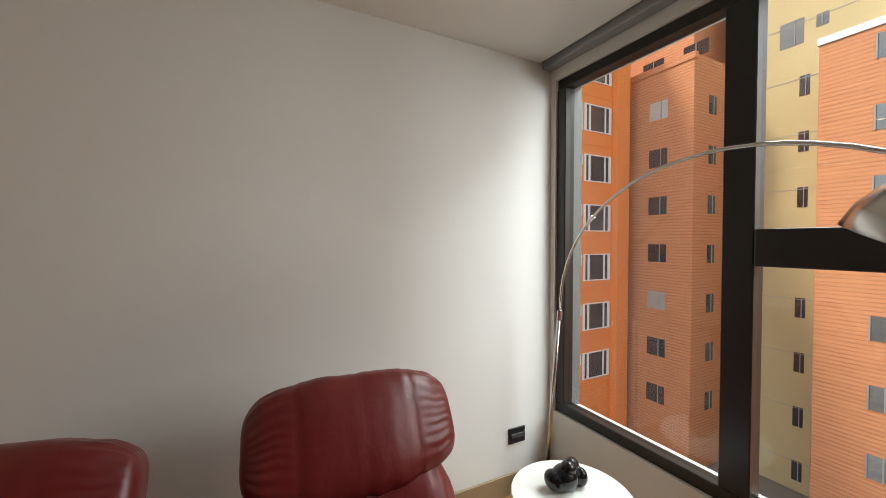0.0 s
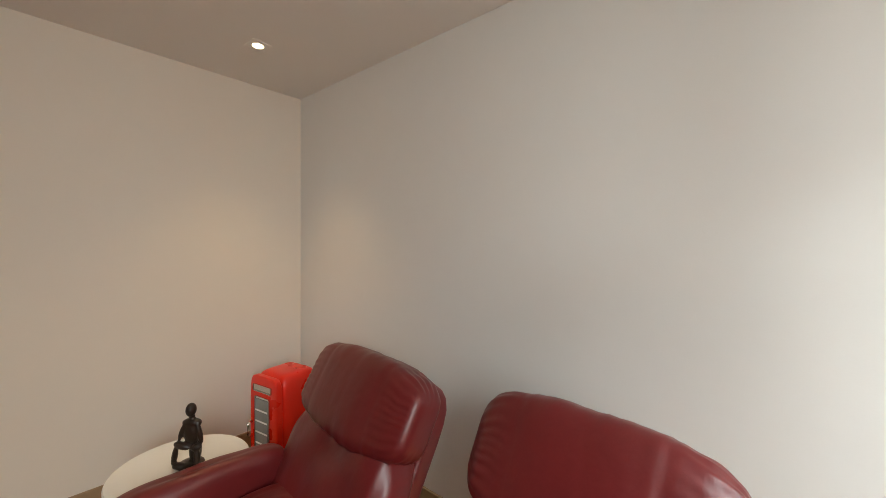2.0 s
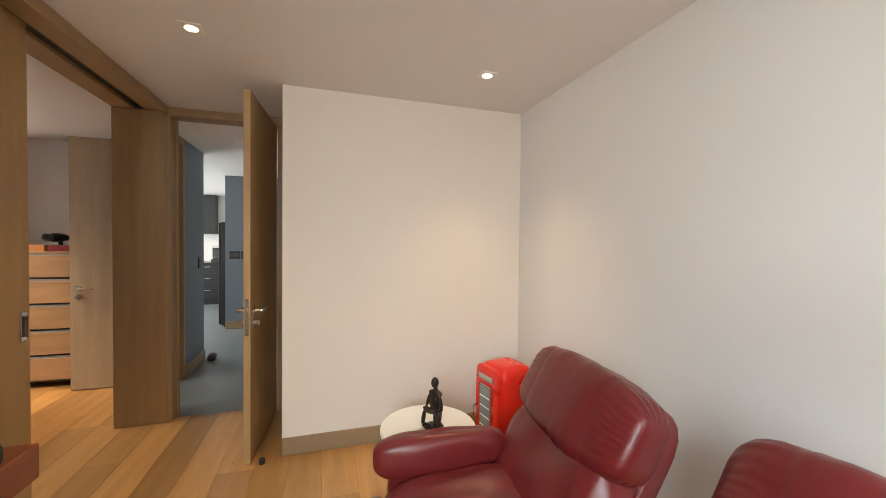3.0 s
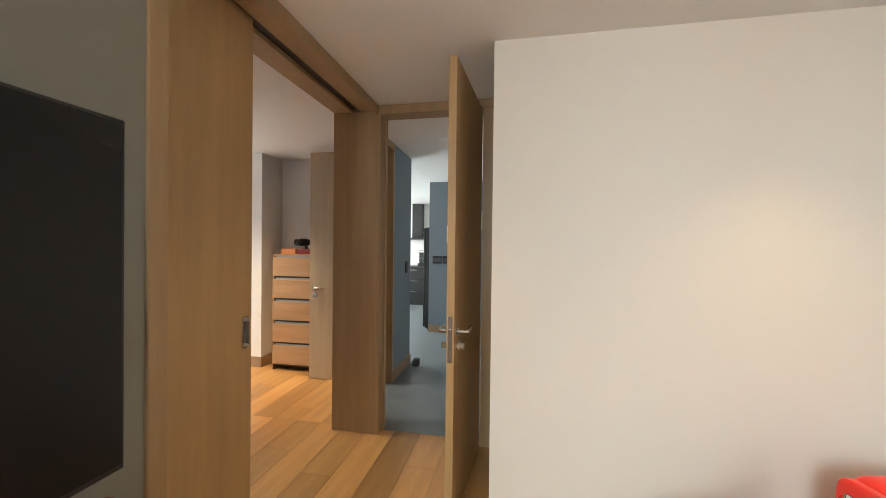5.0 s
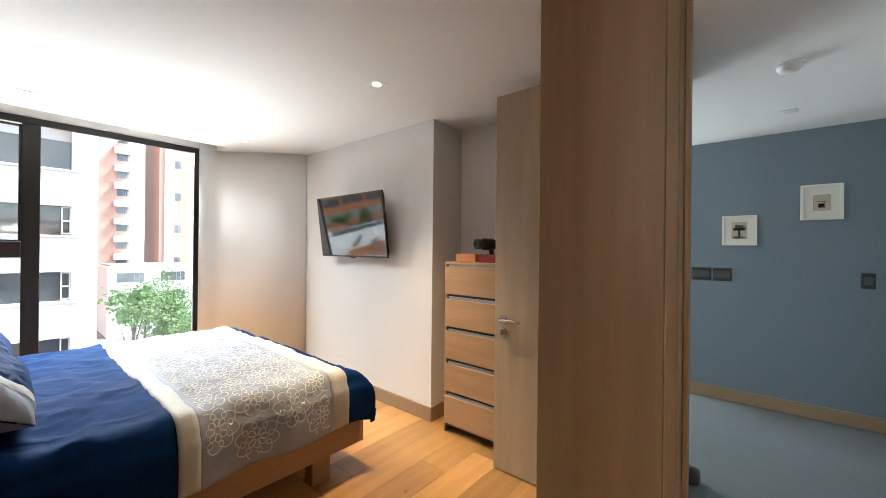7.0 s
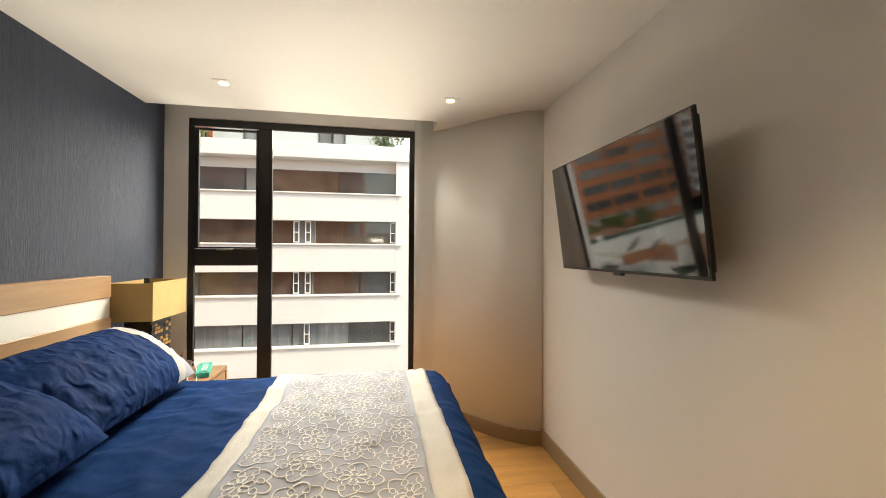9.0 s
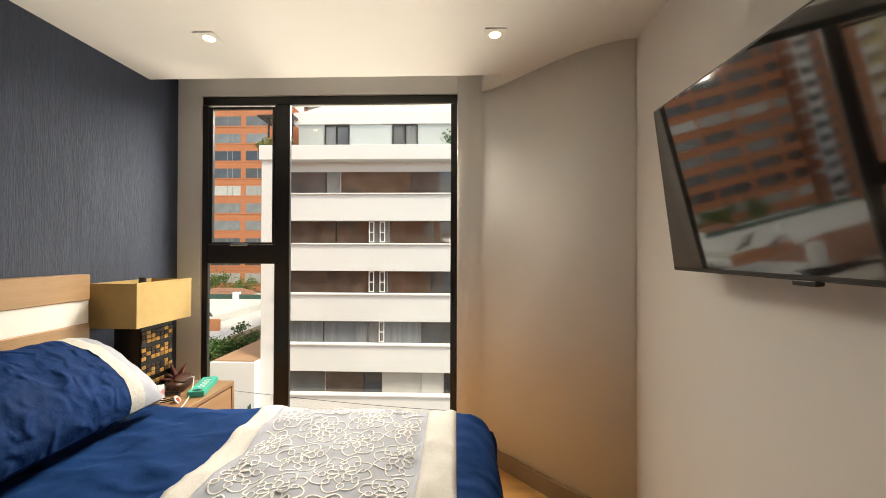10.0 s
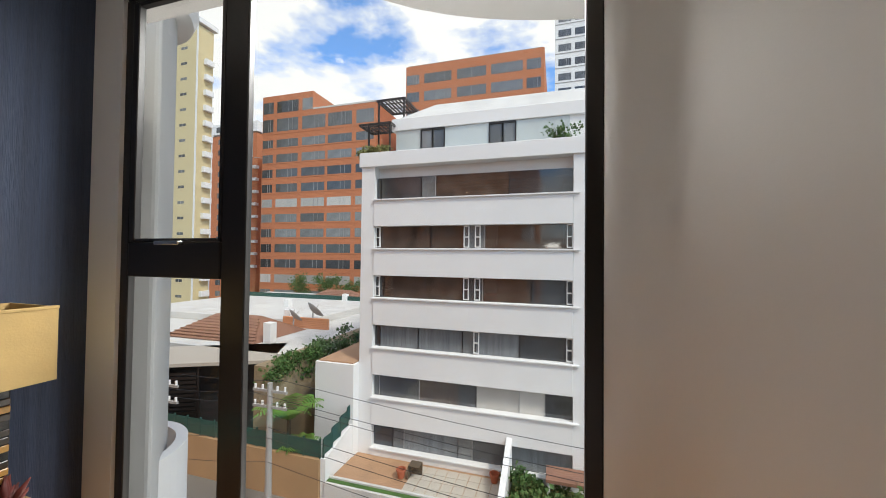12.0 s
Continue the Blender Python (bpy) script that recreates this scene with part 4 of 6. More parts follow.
def cords():
    """Cream cord sewn on the grey panel in flower rosettes, as narrow ribbons that follow the cloth."""
    bm = bmesh.new()

    def ribbon(line, w=0.0023):
        prev = None
        for i, (u, s) in enumerate(line):
            a, b = line[max(i - 1, 0)], line[min(i + 1, len(line) - 1)]
            d = Vector((b[0] - a[0], b[1] - a[1]))
            if d.length < 1e-6:
                continue
            d.normalize()
            p, q = duvet_point(u - d.y * w, s + d.x * w), duvet_point(u + d.y * w, s - d.x * w)
            up = Vector((0, 0.0065 * (1 if s > 0 else -1), 0.002)) if abs(s) > 0.88 else Vector((0, 0, 0.0052))
            now = (bm.verts.new(p + up), bm.verts.new(q + up))
            if prev:
                bm.faces.new((prev[0], prev[1], now[1], now[0]))
            prev = now

    def keep(u, s):
        return 0.835 < u < 1.455 and abs(s) < 1.19

    step = 0.200
    for row in range(-6, 7):
        for col in range(4):
            cu, cs = 0.885 + col * 0.172, row * step + (step / 2 if col % 2 else 0)
            if abs(cs) > 1.13:
                continue
            for k in range(8):
                a = k * math.pi / 4
                petal = []
                for i in range(13):
                    t = i / 12 * 2 * math.pi
                    r0, rr = 0.030, 0.014
                    pu = (r0 + 0.018 * math.cos(t + math.pi)) * math.cos(a) - rr * math.sin(t) * math.sin(a)
                    ps = (r0 + 0.018 * math.cos(t + math.pi)) * math.sin(a) + rr * math.sin(t) * math.cos(a)
                    petal.append((cu + pu, cs + ps))
                if all(keep(*p) for p in petal):
                    ribbon(petal, 0.0018)
            ring, loops = [], []
            for i in range(97):
                t = i / 96 * 2 * math.pi
                r = 0.076 + 0.021 * abs(math.cos(4 * t))
                ring.append((cu + r * math.cos(t + 0.2), cs + r * math.sin(t + 0.2)))
            run = []
            for p in ring + [None]:
                if p and keep(*p):
                    run.append(p)
                else:
                    if len(run) > 3:
                        ribbon(run)
                    run = []
            for k in range(8):
                a = (k + 0.5) * math.pi / 4 + 0.2
                c = (cu + 0.062 * math.cos(a), cs + 0.062 * math.sin(a))
                loop = [(c[0] + 0.011 * math.cos(t), c[1] + 0.013 * math.sin(t)) for t in (j * 2 * math.pi / 10 for j in range(11))]
                if all(keep(*p) for p in loop):
                    ribbon(loop, 0.0018)
    bmesh.ops.recalc_face_normals(bm, faces=bm.faces)
    ob = part("embroidery_cord", bm, mat("cream_cord", (0.66, 0.65, 0.62), 0.8, var=0.05), dv, "cream cord embroidery in flower rosettes")
    ob["kind"] = "stuff"
    so = ob.modifiers.new("thickness", "SOLIDIFY")
    so.thickness, so.offset = 0.0016, 0


cords()


QUILT = mat("quilted_navy_cotton", (0.005, 0.027, 0.105), 0.75, var=0.3, scale=5, bump=0.6, bscale=26, spec=0.08)
creases(QUILT, 13.0, 1.0, (1.3, 0.9, 1.0), 0.03)


def pillow(m, label):
    p = empty("pillow", m, label=label, category="pillow", group="pillows on the bed")
    w, d, h = 0.90, 0.46, 0.24

    def shell(x0, x1, material, name, lab="", up=0.0):
        bm = bmesh.new()
        nu, nv = max(3, int((x1 - x0) / 0.018)), 30
        for sg in (1, -1):
            grid = []
            for i in range(nu + 1):
                row = []
                for j in range(nv + 1):
                    a, b = -1 + 2 * (x0 + (x1 - x0) * i / nu), -1 + 2 * j / nv
                    t = max(0.0, (1 - abs(a) ** 3.2)) ** 0.55 * max(0.0, (1 - abs(b) ** 2.6)) ** 0.6
                    x, y = a * w / 2 * (1 - 0.05 * abs(b) ** 2), b * d / 2 * (1 - 0.07 * (1 - abs(a) ** 4) * 0)
                    k = noise.noise(Vector((x * 9, y * 9, sg))) * 0.012 + noise.noise(Vector((x * 30, y * 30, sg))) * 0.007 - abs(noise.noise(Vector((x * 13, y * 13, 4 + sg)))) * 0.022
                    row.append(bm.verts.new((x, y, sg * (t * h / 2 + up + 0.002) + k * t)))
                grid.append(row)
            for a, b in zip(grid, grid[1:]):
                for j in range(nv):
                    bm.faces.new((a[j], a[j + 1], b[j + 1], b[j]))
        part(name, bm, material, p, lab, smooth=True)

    shell(0.0, 0.80, QUILT, "quilted_panel", "quilted navy panel")
    shell(0.79, 0.87, CREAMC, "cream_band", "cream cotton band", 0.003)
    shell(0.865, 1.0, LACE, "embroidered_end", "grey embroidered end", 0.001)
    return p


pillow(pose(0.51, -5.60, 0.83, 34, 0, -90), "navy pillow with a cream band and an embroidered end")
pillow(pose(0.47, -4.86, 0.82, -30, 0, 90), "navy pillow with a cream band propped on the headboard")

# bedside
ns = empty("nightstand", label="oak nightstand with a drawer under the lamp", category="nightstand")
part("top", box(0.38, 0.905, -6.65, -6.20, 0.535, 0.56, 0.003, 1), OAKX, ns)
part("side", box(0.38, 0.905, -6.65, -6.625, 0.02, 0.534, 0.002, 1), OAKX, ns)
part("side", box(0.38, 0.905, -6.225, -6.20, 0.02, 0.534, 0.002, 1), OAKX, ns)
part("bottom", box(0.39, 0.905, -6.624, -6.226, 0.05, 0.075), OAKX, ns)
part("drawer_front", box(0.383, 0.402, -6.622, -6.228, 0.31, 0.528, 0.003, 1), OAKH, ns)
part("drawer_front", box(0.383, 0.402, -6.622, -6.228, 0.08, 0.300, 0.003, 1), OAKH, ns)
part("back", box(0.89, 0.905, -6.624, -6.226, 0.076, 0.534), OAKX, ns)
SHADE = mat("ochre_linen_shade", (0.46, 0.32, 0.13), 0.85, var=0.08, scale=20, bump=0.05, bscale=150)
lamp = empty("table_lamp", label="table lamp with a mosaic base and square ochre shade", category="table lamp")
sx0, sx1, sy0, sy1 = 0.655, 0.905, -6.65, -6.26
for a in ((sx0, sx0 + 0.004, sy0, sy1), (sx1 - 0.004, sx1, sy0, sy1), (sx0 + 0.0041, sx1 - 0.0041, sy0, sy0 + 0.004), (sx0 + 0.0041, sx1 - 0.0041, sy1 - 0.004, sy1)):
    part("shade", box(*a, 0.95, 1.18), SHADE, lamp, "ochre fabric shade")
part("shade_rim", box(sx0 - 0.002, sx0 + 0.0055, sy0 - 0.002, sy1 + 0.002, 1.174, 1.184, 0.001, 1), SHADE, lamp)
part("finial", cyl(0.018, 1.12, 1.20, m=pose(0.79, -6.45, 0), seg=16), BLACKPL, lamp, "black finial")
part("spider", box(sx0 + 0.005, sx1 - 0.005, -6.454, -6.446, 1.14, 1.145), CHROME, lamp)
lb = part("base", box(0.715, 0.865, -6.575, -6.355, 0.561, 0.94, 0.006), mat("black_lamp_base", (0.012, 0.010, 0.009), 0.25), lamp, "black mosaic base with amber tiles")
TILEA = mat("amber_mosaic", (0.36, 0.19, 0.045), 0.22, var=0.25, scale=30, per_object=0.3)
TILEB = mat("dark_mosaic", (0.035, 0.022, 0.014), 0.2, var=0.3, scale=30, per_object=0.3)
rt = random.Random(5)
for r in range(16):
    for c in range(7):
        if r % 4 == 3:
            continue
        y0, z0 = -6.572 + c * 0.031, 0.568 + r * 0.0232
        part("tile", box(0.709, 0.7155, y0, y0 + 0.028, z0, z0 + 0.020, 0.002, 1), TILEA if rt.random() < 0.45 else TILEB, lb)
television("wall_television", 0.99, 0.575, pose(-1.711, -5.288, 1.572, 0, 0, 90) @ pose(0, 0, 0, 7.5), "black flat screen television on a tilted wall bracket", True)

# drawers in the alcove
dr = empty("chest_of_drawers", label="tall oak chest with six drawers and dark gaps", category="chest of drawers")
part("body", box(-2.19, -1.806, -4.19, -3.36, 0.05, 1.255, 0.003, 1), mat("dark_gap", (0.03, 0.028, 0.026), 0.5), dr)
part("top", box(-2.195, -1.785, -4.195, -3.355, 1.2555, 1.275, 0.003, 1), OAKH, dr)
part("side_panel", box(-2.19, -1.80, -4.2055, -4.1905, 0.0, 1.255, 0.002, 1), OAKH, dr)
for i in range(5):
    z = 0.075 + 0.24 * i
    fdr = part("drawer", box(-1.8055, -1.785, -4.188, -3.362, z, z + 0.203, 0.003, 1), OAKH, dr)
    part("grip", box(-1.8055, -1.79, -4.16, -3.39, z + 0.2035, z + 0.222), GREYAL, fdr, "dark metal grip strip")
thing("jewel_box", box(-2.05, -1.83, -4.13, -3.95, 1.2755, 1.335, 0.004), mat("orange_box", (0.55, 0.22, 0.07), 0.5), "small orange wooden box on the chest", "box")
thing("jewel_box", box(-2.05, -1.84, -3.93, -3.74, 1.2755, 1.33, 0.004), mat("dark_red_box", (0.24, 0.018, 0.022), 0.4), "dark red leather box on the chest", "box")
hdr = empty("hair_dryer", pose(-1.93, -3.90, 1.331), label="black hair dryer lying on the boxes", category="hair dryer")
part("barrel", at(lathe([(0.022, -0.10), (0.03, -0.07), (0.042, -0.02), (0.042, 0.05), (0.03, 0.08)], 20), pose(0, 0, 0.075, 90, 0, 70)), BLACKPL, hdr, smooth=True)
part("nozzle", at(lathe([(0.036, 0.0), (0.036, 0.035), (0.030, 0.035), (0.030, 0.0)], 20), pose(0.075, -0.027, 0.075, 0, 90, -20)), DARKGREY, hdr, "grey nozzle ring", smooth=True)
part("handle", at(cyl(0.017, 0, 0.07), pose(-0.02, 0.01, 0.0, 8)), BLACKPL, hdr)
thing("bottle", lathe([(0.022, 0), (0.022, 0.12), (0.01, 0.14), (0.01, 0.16)], 16, pose(-1.95, -3.68, 1.2755)), BLACKPL, "dark bottle on the chest", "bottle")

# on the nightstand
NZ = 0.5605
TEAL = mat("teal_card", (0.03, 0.42, 0.33), 0.5, var=0.05)
bx = empty("teal_box", pose(0.47, -6.50, NZ, 0, 0, 18), label="flat teal cardboard box with white rings", category="box")
part("body", box(-0.04, 0.04, -0.125, 0.125, 0, 0.032, 0.002, 1), TEAL, bx)
for i in range(4):
    rg = bmesh.new()
    for k in range(16):
        a, b = k * math.pi / 8, (k + 1) * math.pi / 8
        rg.faces.new([rg.verts.new((0.018 * f * math.cos(t) - 0.005, -0.055 + 0.035 * i + 0.014 * f * math.sin(t), 0.0328)) for f, t in ((1, a), (1, b), (0.6, b), (0.6, a))])
    part("ring", rg, WHITELAC, bx, "white printed ring")
part("end_mark", box(-0.025, 0.02, 0.095, 0.115, 0.0322, 0.0330), BLACKPL, bx)
gc = empty("glasses_case", pose(0.60, -6.50, NZ + 0.0, 0, 0, 12) @ Matrix.Scale(1.2, 4), label="brown leather glasses case with a fold", category="case")
part("case", at(cushion(0.075, 0.17, 0.055, 3.0, 10, 0.003, 12), pose(0, 0, 0.0275)), mat("brown_leather", (0.06, 0.022, 0.012), 0.35, bump=0.2), gc, smooth=True)
part("flap", at(cushion(0.06, 0.12, 0.02, 3.0, 8, 0.002, 12), pose(-0.012, 0, 0.052, 0, -14)), mat("brown_leather", (0.06, 0.022, 0.012), 0.35, bump=0.2), gc, smooth=True)
wbx = empty("white_gift_box", pose(0.62, -6.30, NZ, 0, 0, 25), label="small white box with a pink printed panel", category="box")
part("body", box(-0.055, 0.055, -0.045, 0.045, 0, 0.075, 0.002, 1), WHITELAC, wbx)
part("print", box(-0.0565, -0.0552, -0.028, 0.028, 0.015, 0.06), mat("pink_print", (0.55, 0.22, 0.25), 0.6), wbx, "pink printed panel")
part("print", box(-0.03, 0.03, -0.02, 0.03, 0.0752, 0.0762), mat("grey_print", (0.22, 0.22, 0.22), 0.6), wbx)
bd = empty("round_badge", pose(0.50, -6.31, NZ, 0, -60, 20), label="round red and white badge leaning on a box", category="badge")
part("disc", at(cyl(0.024, -0.003, 0.003), pose(0, 0, 0.022, 0, 0, 0)), WHITELAC, bd)
part("centre", at(cyl(0.013, 0.003, 0.005), pose(0, 0, 0.022, 0, 0, 0)), mat("badge_red", (0.45, 0.05, 0.04), 0.5), bd)
thing("charging_cable", tube([(0.66, -6.42, NZ + 0.006), (0.6, -6.46, NZ + 0.062), (0.54, -6.52, NZ + 0.064), (0.49, -6.44, NZ + 0.036), (0.455, -6.36, NZ + 0.006), (0.42, -6.28, NZ + 0.004), (0.40, -6.22, NZ + 0.004)], 0.0028, 8), WHITELAC, "thin white charging cable", "cable", smooth=True)
thing("dark_cable", tube([(0.56 + 0.05 * math.cos(t * 0.7) * (1 + 0.02 * t), -6.34 + 0.055 * math.sin(t * 0.7), NZ + 0.004 + 0.0012 * t) for t in range(22)], 0.003, 6), BLACKPL, "loosely coiled black cable", "cable", smooth=True)
rfw = empty("dried_flower", pose(0.67, -6.545, NZ), label="small dark red dried flower ornament", category="ornament")
part("base", lathe([(0.022, 0), (0.018, 0.02), (0.012, 0.03)], 14), BLACKPL, rfw)
rq = random.Random(4)
for k in range(14):
    a, e = rq.uniform(0, 6.28), rq.uniform(0.3, 1.3)
    tip = Vector((math.cos(a) * math.cos(e), math.sin(a) * math.cos(e), math.sin(e))) * rq.uniform(0.06, 0.115)
    part("petal", at(tube([(0, 0, 0), tuple(tip * 0.6), tuple(tip)], [0.004, 0.010, 0.002], 6), pose(0, 0, 0.03)), mat("dried_petal", (0.12, 0.018, 0.012), 0.6, var=0.4, scale=30, per_object=0.4), rfw, smooth=True)

# ---------------------------------------------------------------- outside
GZ = -11.3
WHITEST = mat("white_render", (0.78, 0.78, 0.77), 0.8, var=0.04, scale=0.5, bump=0.05)
BRICKO = mat("orange_brick", (0.52, 0.19, 0.088), 0.85, var=0.15, scale=0.6, bump=0.2, bscale=6, stretch=(1, 1, 6))
BRICKR = mat("tan_brick", (0.60, 0.265, 0.125), 0.85, var=0.16, scale=0.8, bump=0.9, bscale=1.2, stretch=(0.6, 0.6, 9))
courses(BRICKR, 0.17, (0.30, 0.10, 0.05))
courses(BRICKO, 0.25, (0.33, 0.10, 0.045))
ORANGE = mat("orange_paint", (0.80, 0.26, 0.06), 0.75, var=0.05, scale=0.5)
BEIGE = mat("beige_render", (0.52, 0.42, 0.22), 0.85, var=0.1, scale=0.5)
YELLOWST = mat("pale_yellow_render", (0.62, 0.52, 0.30), 0.85, var=0.06, scale=0.3)
DARKGL = mat("dark_window_glass", (0.05, 0.055, 0.06), 0.06, var=0.5, scale=0.6, spec=0.8, per_object=0.5)
GREYGL = mat("grey_window_glass", (0.14, 0.147, 0.148), 0.12, var=0.4, scale=0.7, spec=0.6, per_object=0.5)
BLINDGL = mat("window_with_blind", (0.42, 0.41, 0.38), 0.25, var=0.1, scale=2, per_object=0.3)
GRASS = mat("lawn", (0.06, 0.13, 0.03), 0.95, var=0.4, scale=2, bump=0.8)
ASPHALT = mat("asphalt", (0.05, 0.05, 0.052), 0.9, var=0.2, scale=0.5)
PAVE = mat("pale_paving", (0.50, 0.46, 0.39), 0.85, var=0.12, scale=1.5)
TERRA = mat("terracotta_paving", (0.40, 0.24, 0.14), 0.85, var=0.15, scale=1.2)
TILE = mat("clay_roof_tile", (0.26, 0.13, 0.085), 0.85, var=0.25, scale=1.2)
GREENSH = mat("green_shade_net", (0.02, 0.075, 0.06), 0.8, var=0.2, scale=2)
DIRTW = mat("weathered_white_roof", (0.58, 0.57, 0.54), 0.85, var=0.2, scale=0.7)
GREYC2 = mat("grey_concrete", (0.33, 0.32, 0.30), 0.85, var=0.15, scale=1)
LEAF = mat("leaf_green", (0.055, 0.12, 0.025), 0.7, var=0.5, scale=3)
BARK = mat("bark", (0.10, 0.075, 0.05), 0.9, var=0.3, scale=4)

thing("ground", box(-900, 900, -900, 900, GZ - 0.5, GZ), mat("city_ground", (0.20, 0.19, 0.17), 0.95, var=0.3, scale=0.05), "grey city ground of streets and plots", "ground", kind="structure")


def windows_on(parent, face, u0, z0, cols, rows, du, dz, w, h, d, gl, frame_mat=None, split=2, bars=None):
    """Rows of windows on a face; face maps (along, out, up) to the world. Each is a recessed pane with frame bars, proud of a dark reveal."""
    sets = {}
    for r in range(rows):
        for c in range(cols):
            g = gl[(c * 7 + r * 3 + c * r) % len(gl)]
            key = (g.name)
            if key not in sets:
                m1 = bmesh.new()
                box(0, w, -0.02, 0.012, 0, h, bm=m1)
                sets[key] = finish("window", m1, g)
            ob = new("window", sets[key])
            ob.parent = parent
            ob.matrix_world = face @ Matrix.Translation((u0 + c * du, 0, z0 + r * dz))
            if frame_mat:
                if "bars" not in sets:
                    m2 = bmesh.new()
                    t = 0.02
                    if bars:
                        for xa, xb in bars:
                            box(xa, xb, 0.0, 0.05, 0, h, bm=m2)
                    else:
                        for k in range(split + 1):
                            x = w * k / split
                            box(max(0, x - t / 2) - 0.02, min(w, x + t / 2) + 0.02, 0.0, 0.05, 0, h, bm=m2)
                        box(0, w, 0.0, 0.045, -0.05, 0.03, bm=m2), box(0, w, 0.0, 0.045, h - 0.03, h + 0.05, bm=m2)
                    sets["bars"] = finish("window_frame", m2, frame_mat)
                fb = new("window_frame", sets["bars"])
                fb.parent = ob


def face_north(x_left, y):
    """Seen from the north: along runs towards -x, out towards +y."""
    return Matrix(((-1, 0, 0, x_left), (0, 1, 0, y), (0, 0, 1, 0), (0, 0, 0, 1)))


def face_west(x, y_start):
    """Seen from the west: along runs towards -y, out towards -x."""
    return Matrix(((0, -1, 0, x), (-1, 0, 0, y_start), (0, 0, 1, 0), (0, 0, 0, 1)))


def face_south(x_start, y):
    """Seen from the south: along runs towards +x, out towards -y."""
    return Matrix(((1, 0, 0, x_start), (0, -1, 0, y), (0, 0, 1, 0), (0, 0, 0, 1)))


# white apartment block across the garden
wb = empty("apartment_building", label="white apartment building with long dark window bands", category="building")
FX0, FX1, FY = -2.5, 10.3, -25.6
YZ = -10.2
part("core", box(FX0 + 0.3, FX1 - 0.3, FY - 14, FY - 0.6, GZ, 7.44), WHITEST, wb)
F = 2.88
for x0, x1 in ((FX1 - 0.85, FX1), (FX0, FX0 + 0.85)):
    part("pilaster", box(x0, x1, FY - 14, FY, GZ, 6.60), WHITEST, wb)
part("parapet", box(FX0 - 0.1, FX1 + 0.12, FY - 14, FY + 0.12, 6.601, 7.45, 0.02, 1), WHITEST, wb)
WBAR = mat("white_window_bar", (0.75, 0.75, 0.74), 0.5)
BROWNGL = mat("brown_window_glass", (0.075, 0.058, 0.048), 0.05, var=0.6, scale=1.2, spec=0.8)
CURTAIN = mat("grey_curtain_window", (0.17, 0.185, 0.195), 0.3, var=0.45, scale=1.2, stretch=(6, 6, 0.3))
XL, XR = FX1 - 0.86, FX0 + 0.86
BLK, GRY = BLACKAL, mat("window_mullion", (0.30, 0.30, 0.30), 0.5)
ROWS = (((DARKGL, XL, 9.16), (DARKGL, 9.16, 6.6), (GREYGL, 6.6, 5.75), (BROWNGL, 5.75, 1.6), (DARKGL, 1.6, XR)),
        ((BROWNGL, XL, 6.0), (BROWNGL, 6.0, 4.1), (GREYGL, 4.1, 2.9), (BROWNGL, 2.9, XR)),
        ((DARKGL, XL, 8.9), (BROWNGL, 8.9, 4.1), (GREYGL, 4.1, 3.0), (BROWNGL, 3.0, 0.4), (DARKGL, 0.4, XR)),
        ((DARKGL, XL, 9.1), (CURTAIN, 9.1, 6.7), (CURTAIN, 6.7, 4.1), (GREYGL, 4.1, 3.3), (CURTAIN, 3.3, 1.0), (DARKGL, 1.0, XR)),
        ((GREYGL, XL, 9.1), (GREYGL, 9.1, 6.6), (BROWNGL, 6.6, 4.3), (DARKGL, 4.3, 3.3), (BLINDGL, 3.3, 1.0), (BLINDGL, 1.0, -0.3), (DARKGL, -0.3, XR)),
        ((DARKGL, XL, 8.2), (GREYGL, 8.2, 7.5), (CURTAIN, 7.5, 4.3), (GREYGL, 4.3, 3.5), (DARKGL, 3.5, 1.8), (CURTAIN, 1.8, XR)))
for k, panes in enumerate(ROWS):
    ztop = 5.97 - F * k
    zb = ztop - 1.28
    low = zb - (F - 1.28) if k < 5 else YZ
    part("spandrel", box(XR + 0.001, XL - 0.001, FY - 0.5, FY + 0.06, low, zb, 0.015, 1), WHITEST, wb)
    part("ledge", box(XR - 0.3, XL + 0.06, FY - 0.2, FY + 0.16, zb - 0.09, zb - 0.01, 0.01, 1), WHITEST, wb)
    for gl, xa, xb in panes:
        pn = part("window", box(xb + 0.02, xa - 0.02, FY - 0.35, FY - 0.30, zb, ztop), gl, wb)
        part("frame", box(xb - 0.019, xb + 0.019, FY - 0.36, FY - 0.26, zb, ztop), GRY if gl in (GREYGL, BLINDGL) else BLK, pn)
    if 0 < k < 4:
        for xa in ((9.42, 4.05, 3.42, -1.34) if k < 3 else (3.45, -1.34)):
            vent = part("opening_light", box(xa - 0.30, xa - 0.26, FY - 0.24, FY - 0.12, zb + 0.05, ztop - 0.02), WBAR, wb, "white framed opening light")
            part("bar", box(xa - 0.04, xa, FY - 0.24, FY - 0.12, zb + 0.05, ztop - 0.02), WBAR, vent)
            for z in (ztop - 0.08, zb + 0.6, zb + 0.05):
                part("bar", box(xa - 0.2599, xa - 0.0401, FY - 0.24, FY - 0.12, z, z + 0.06), WBAR, vent)
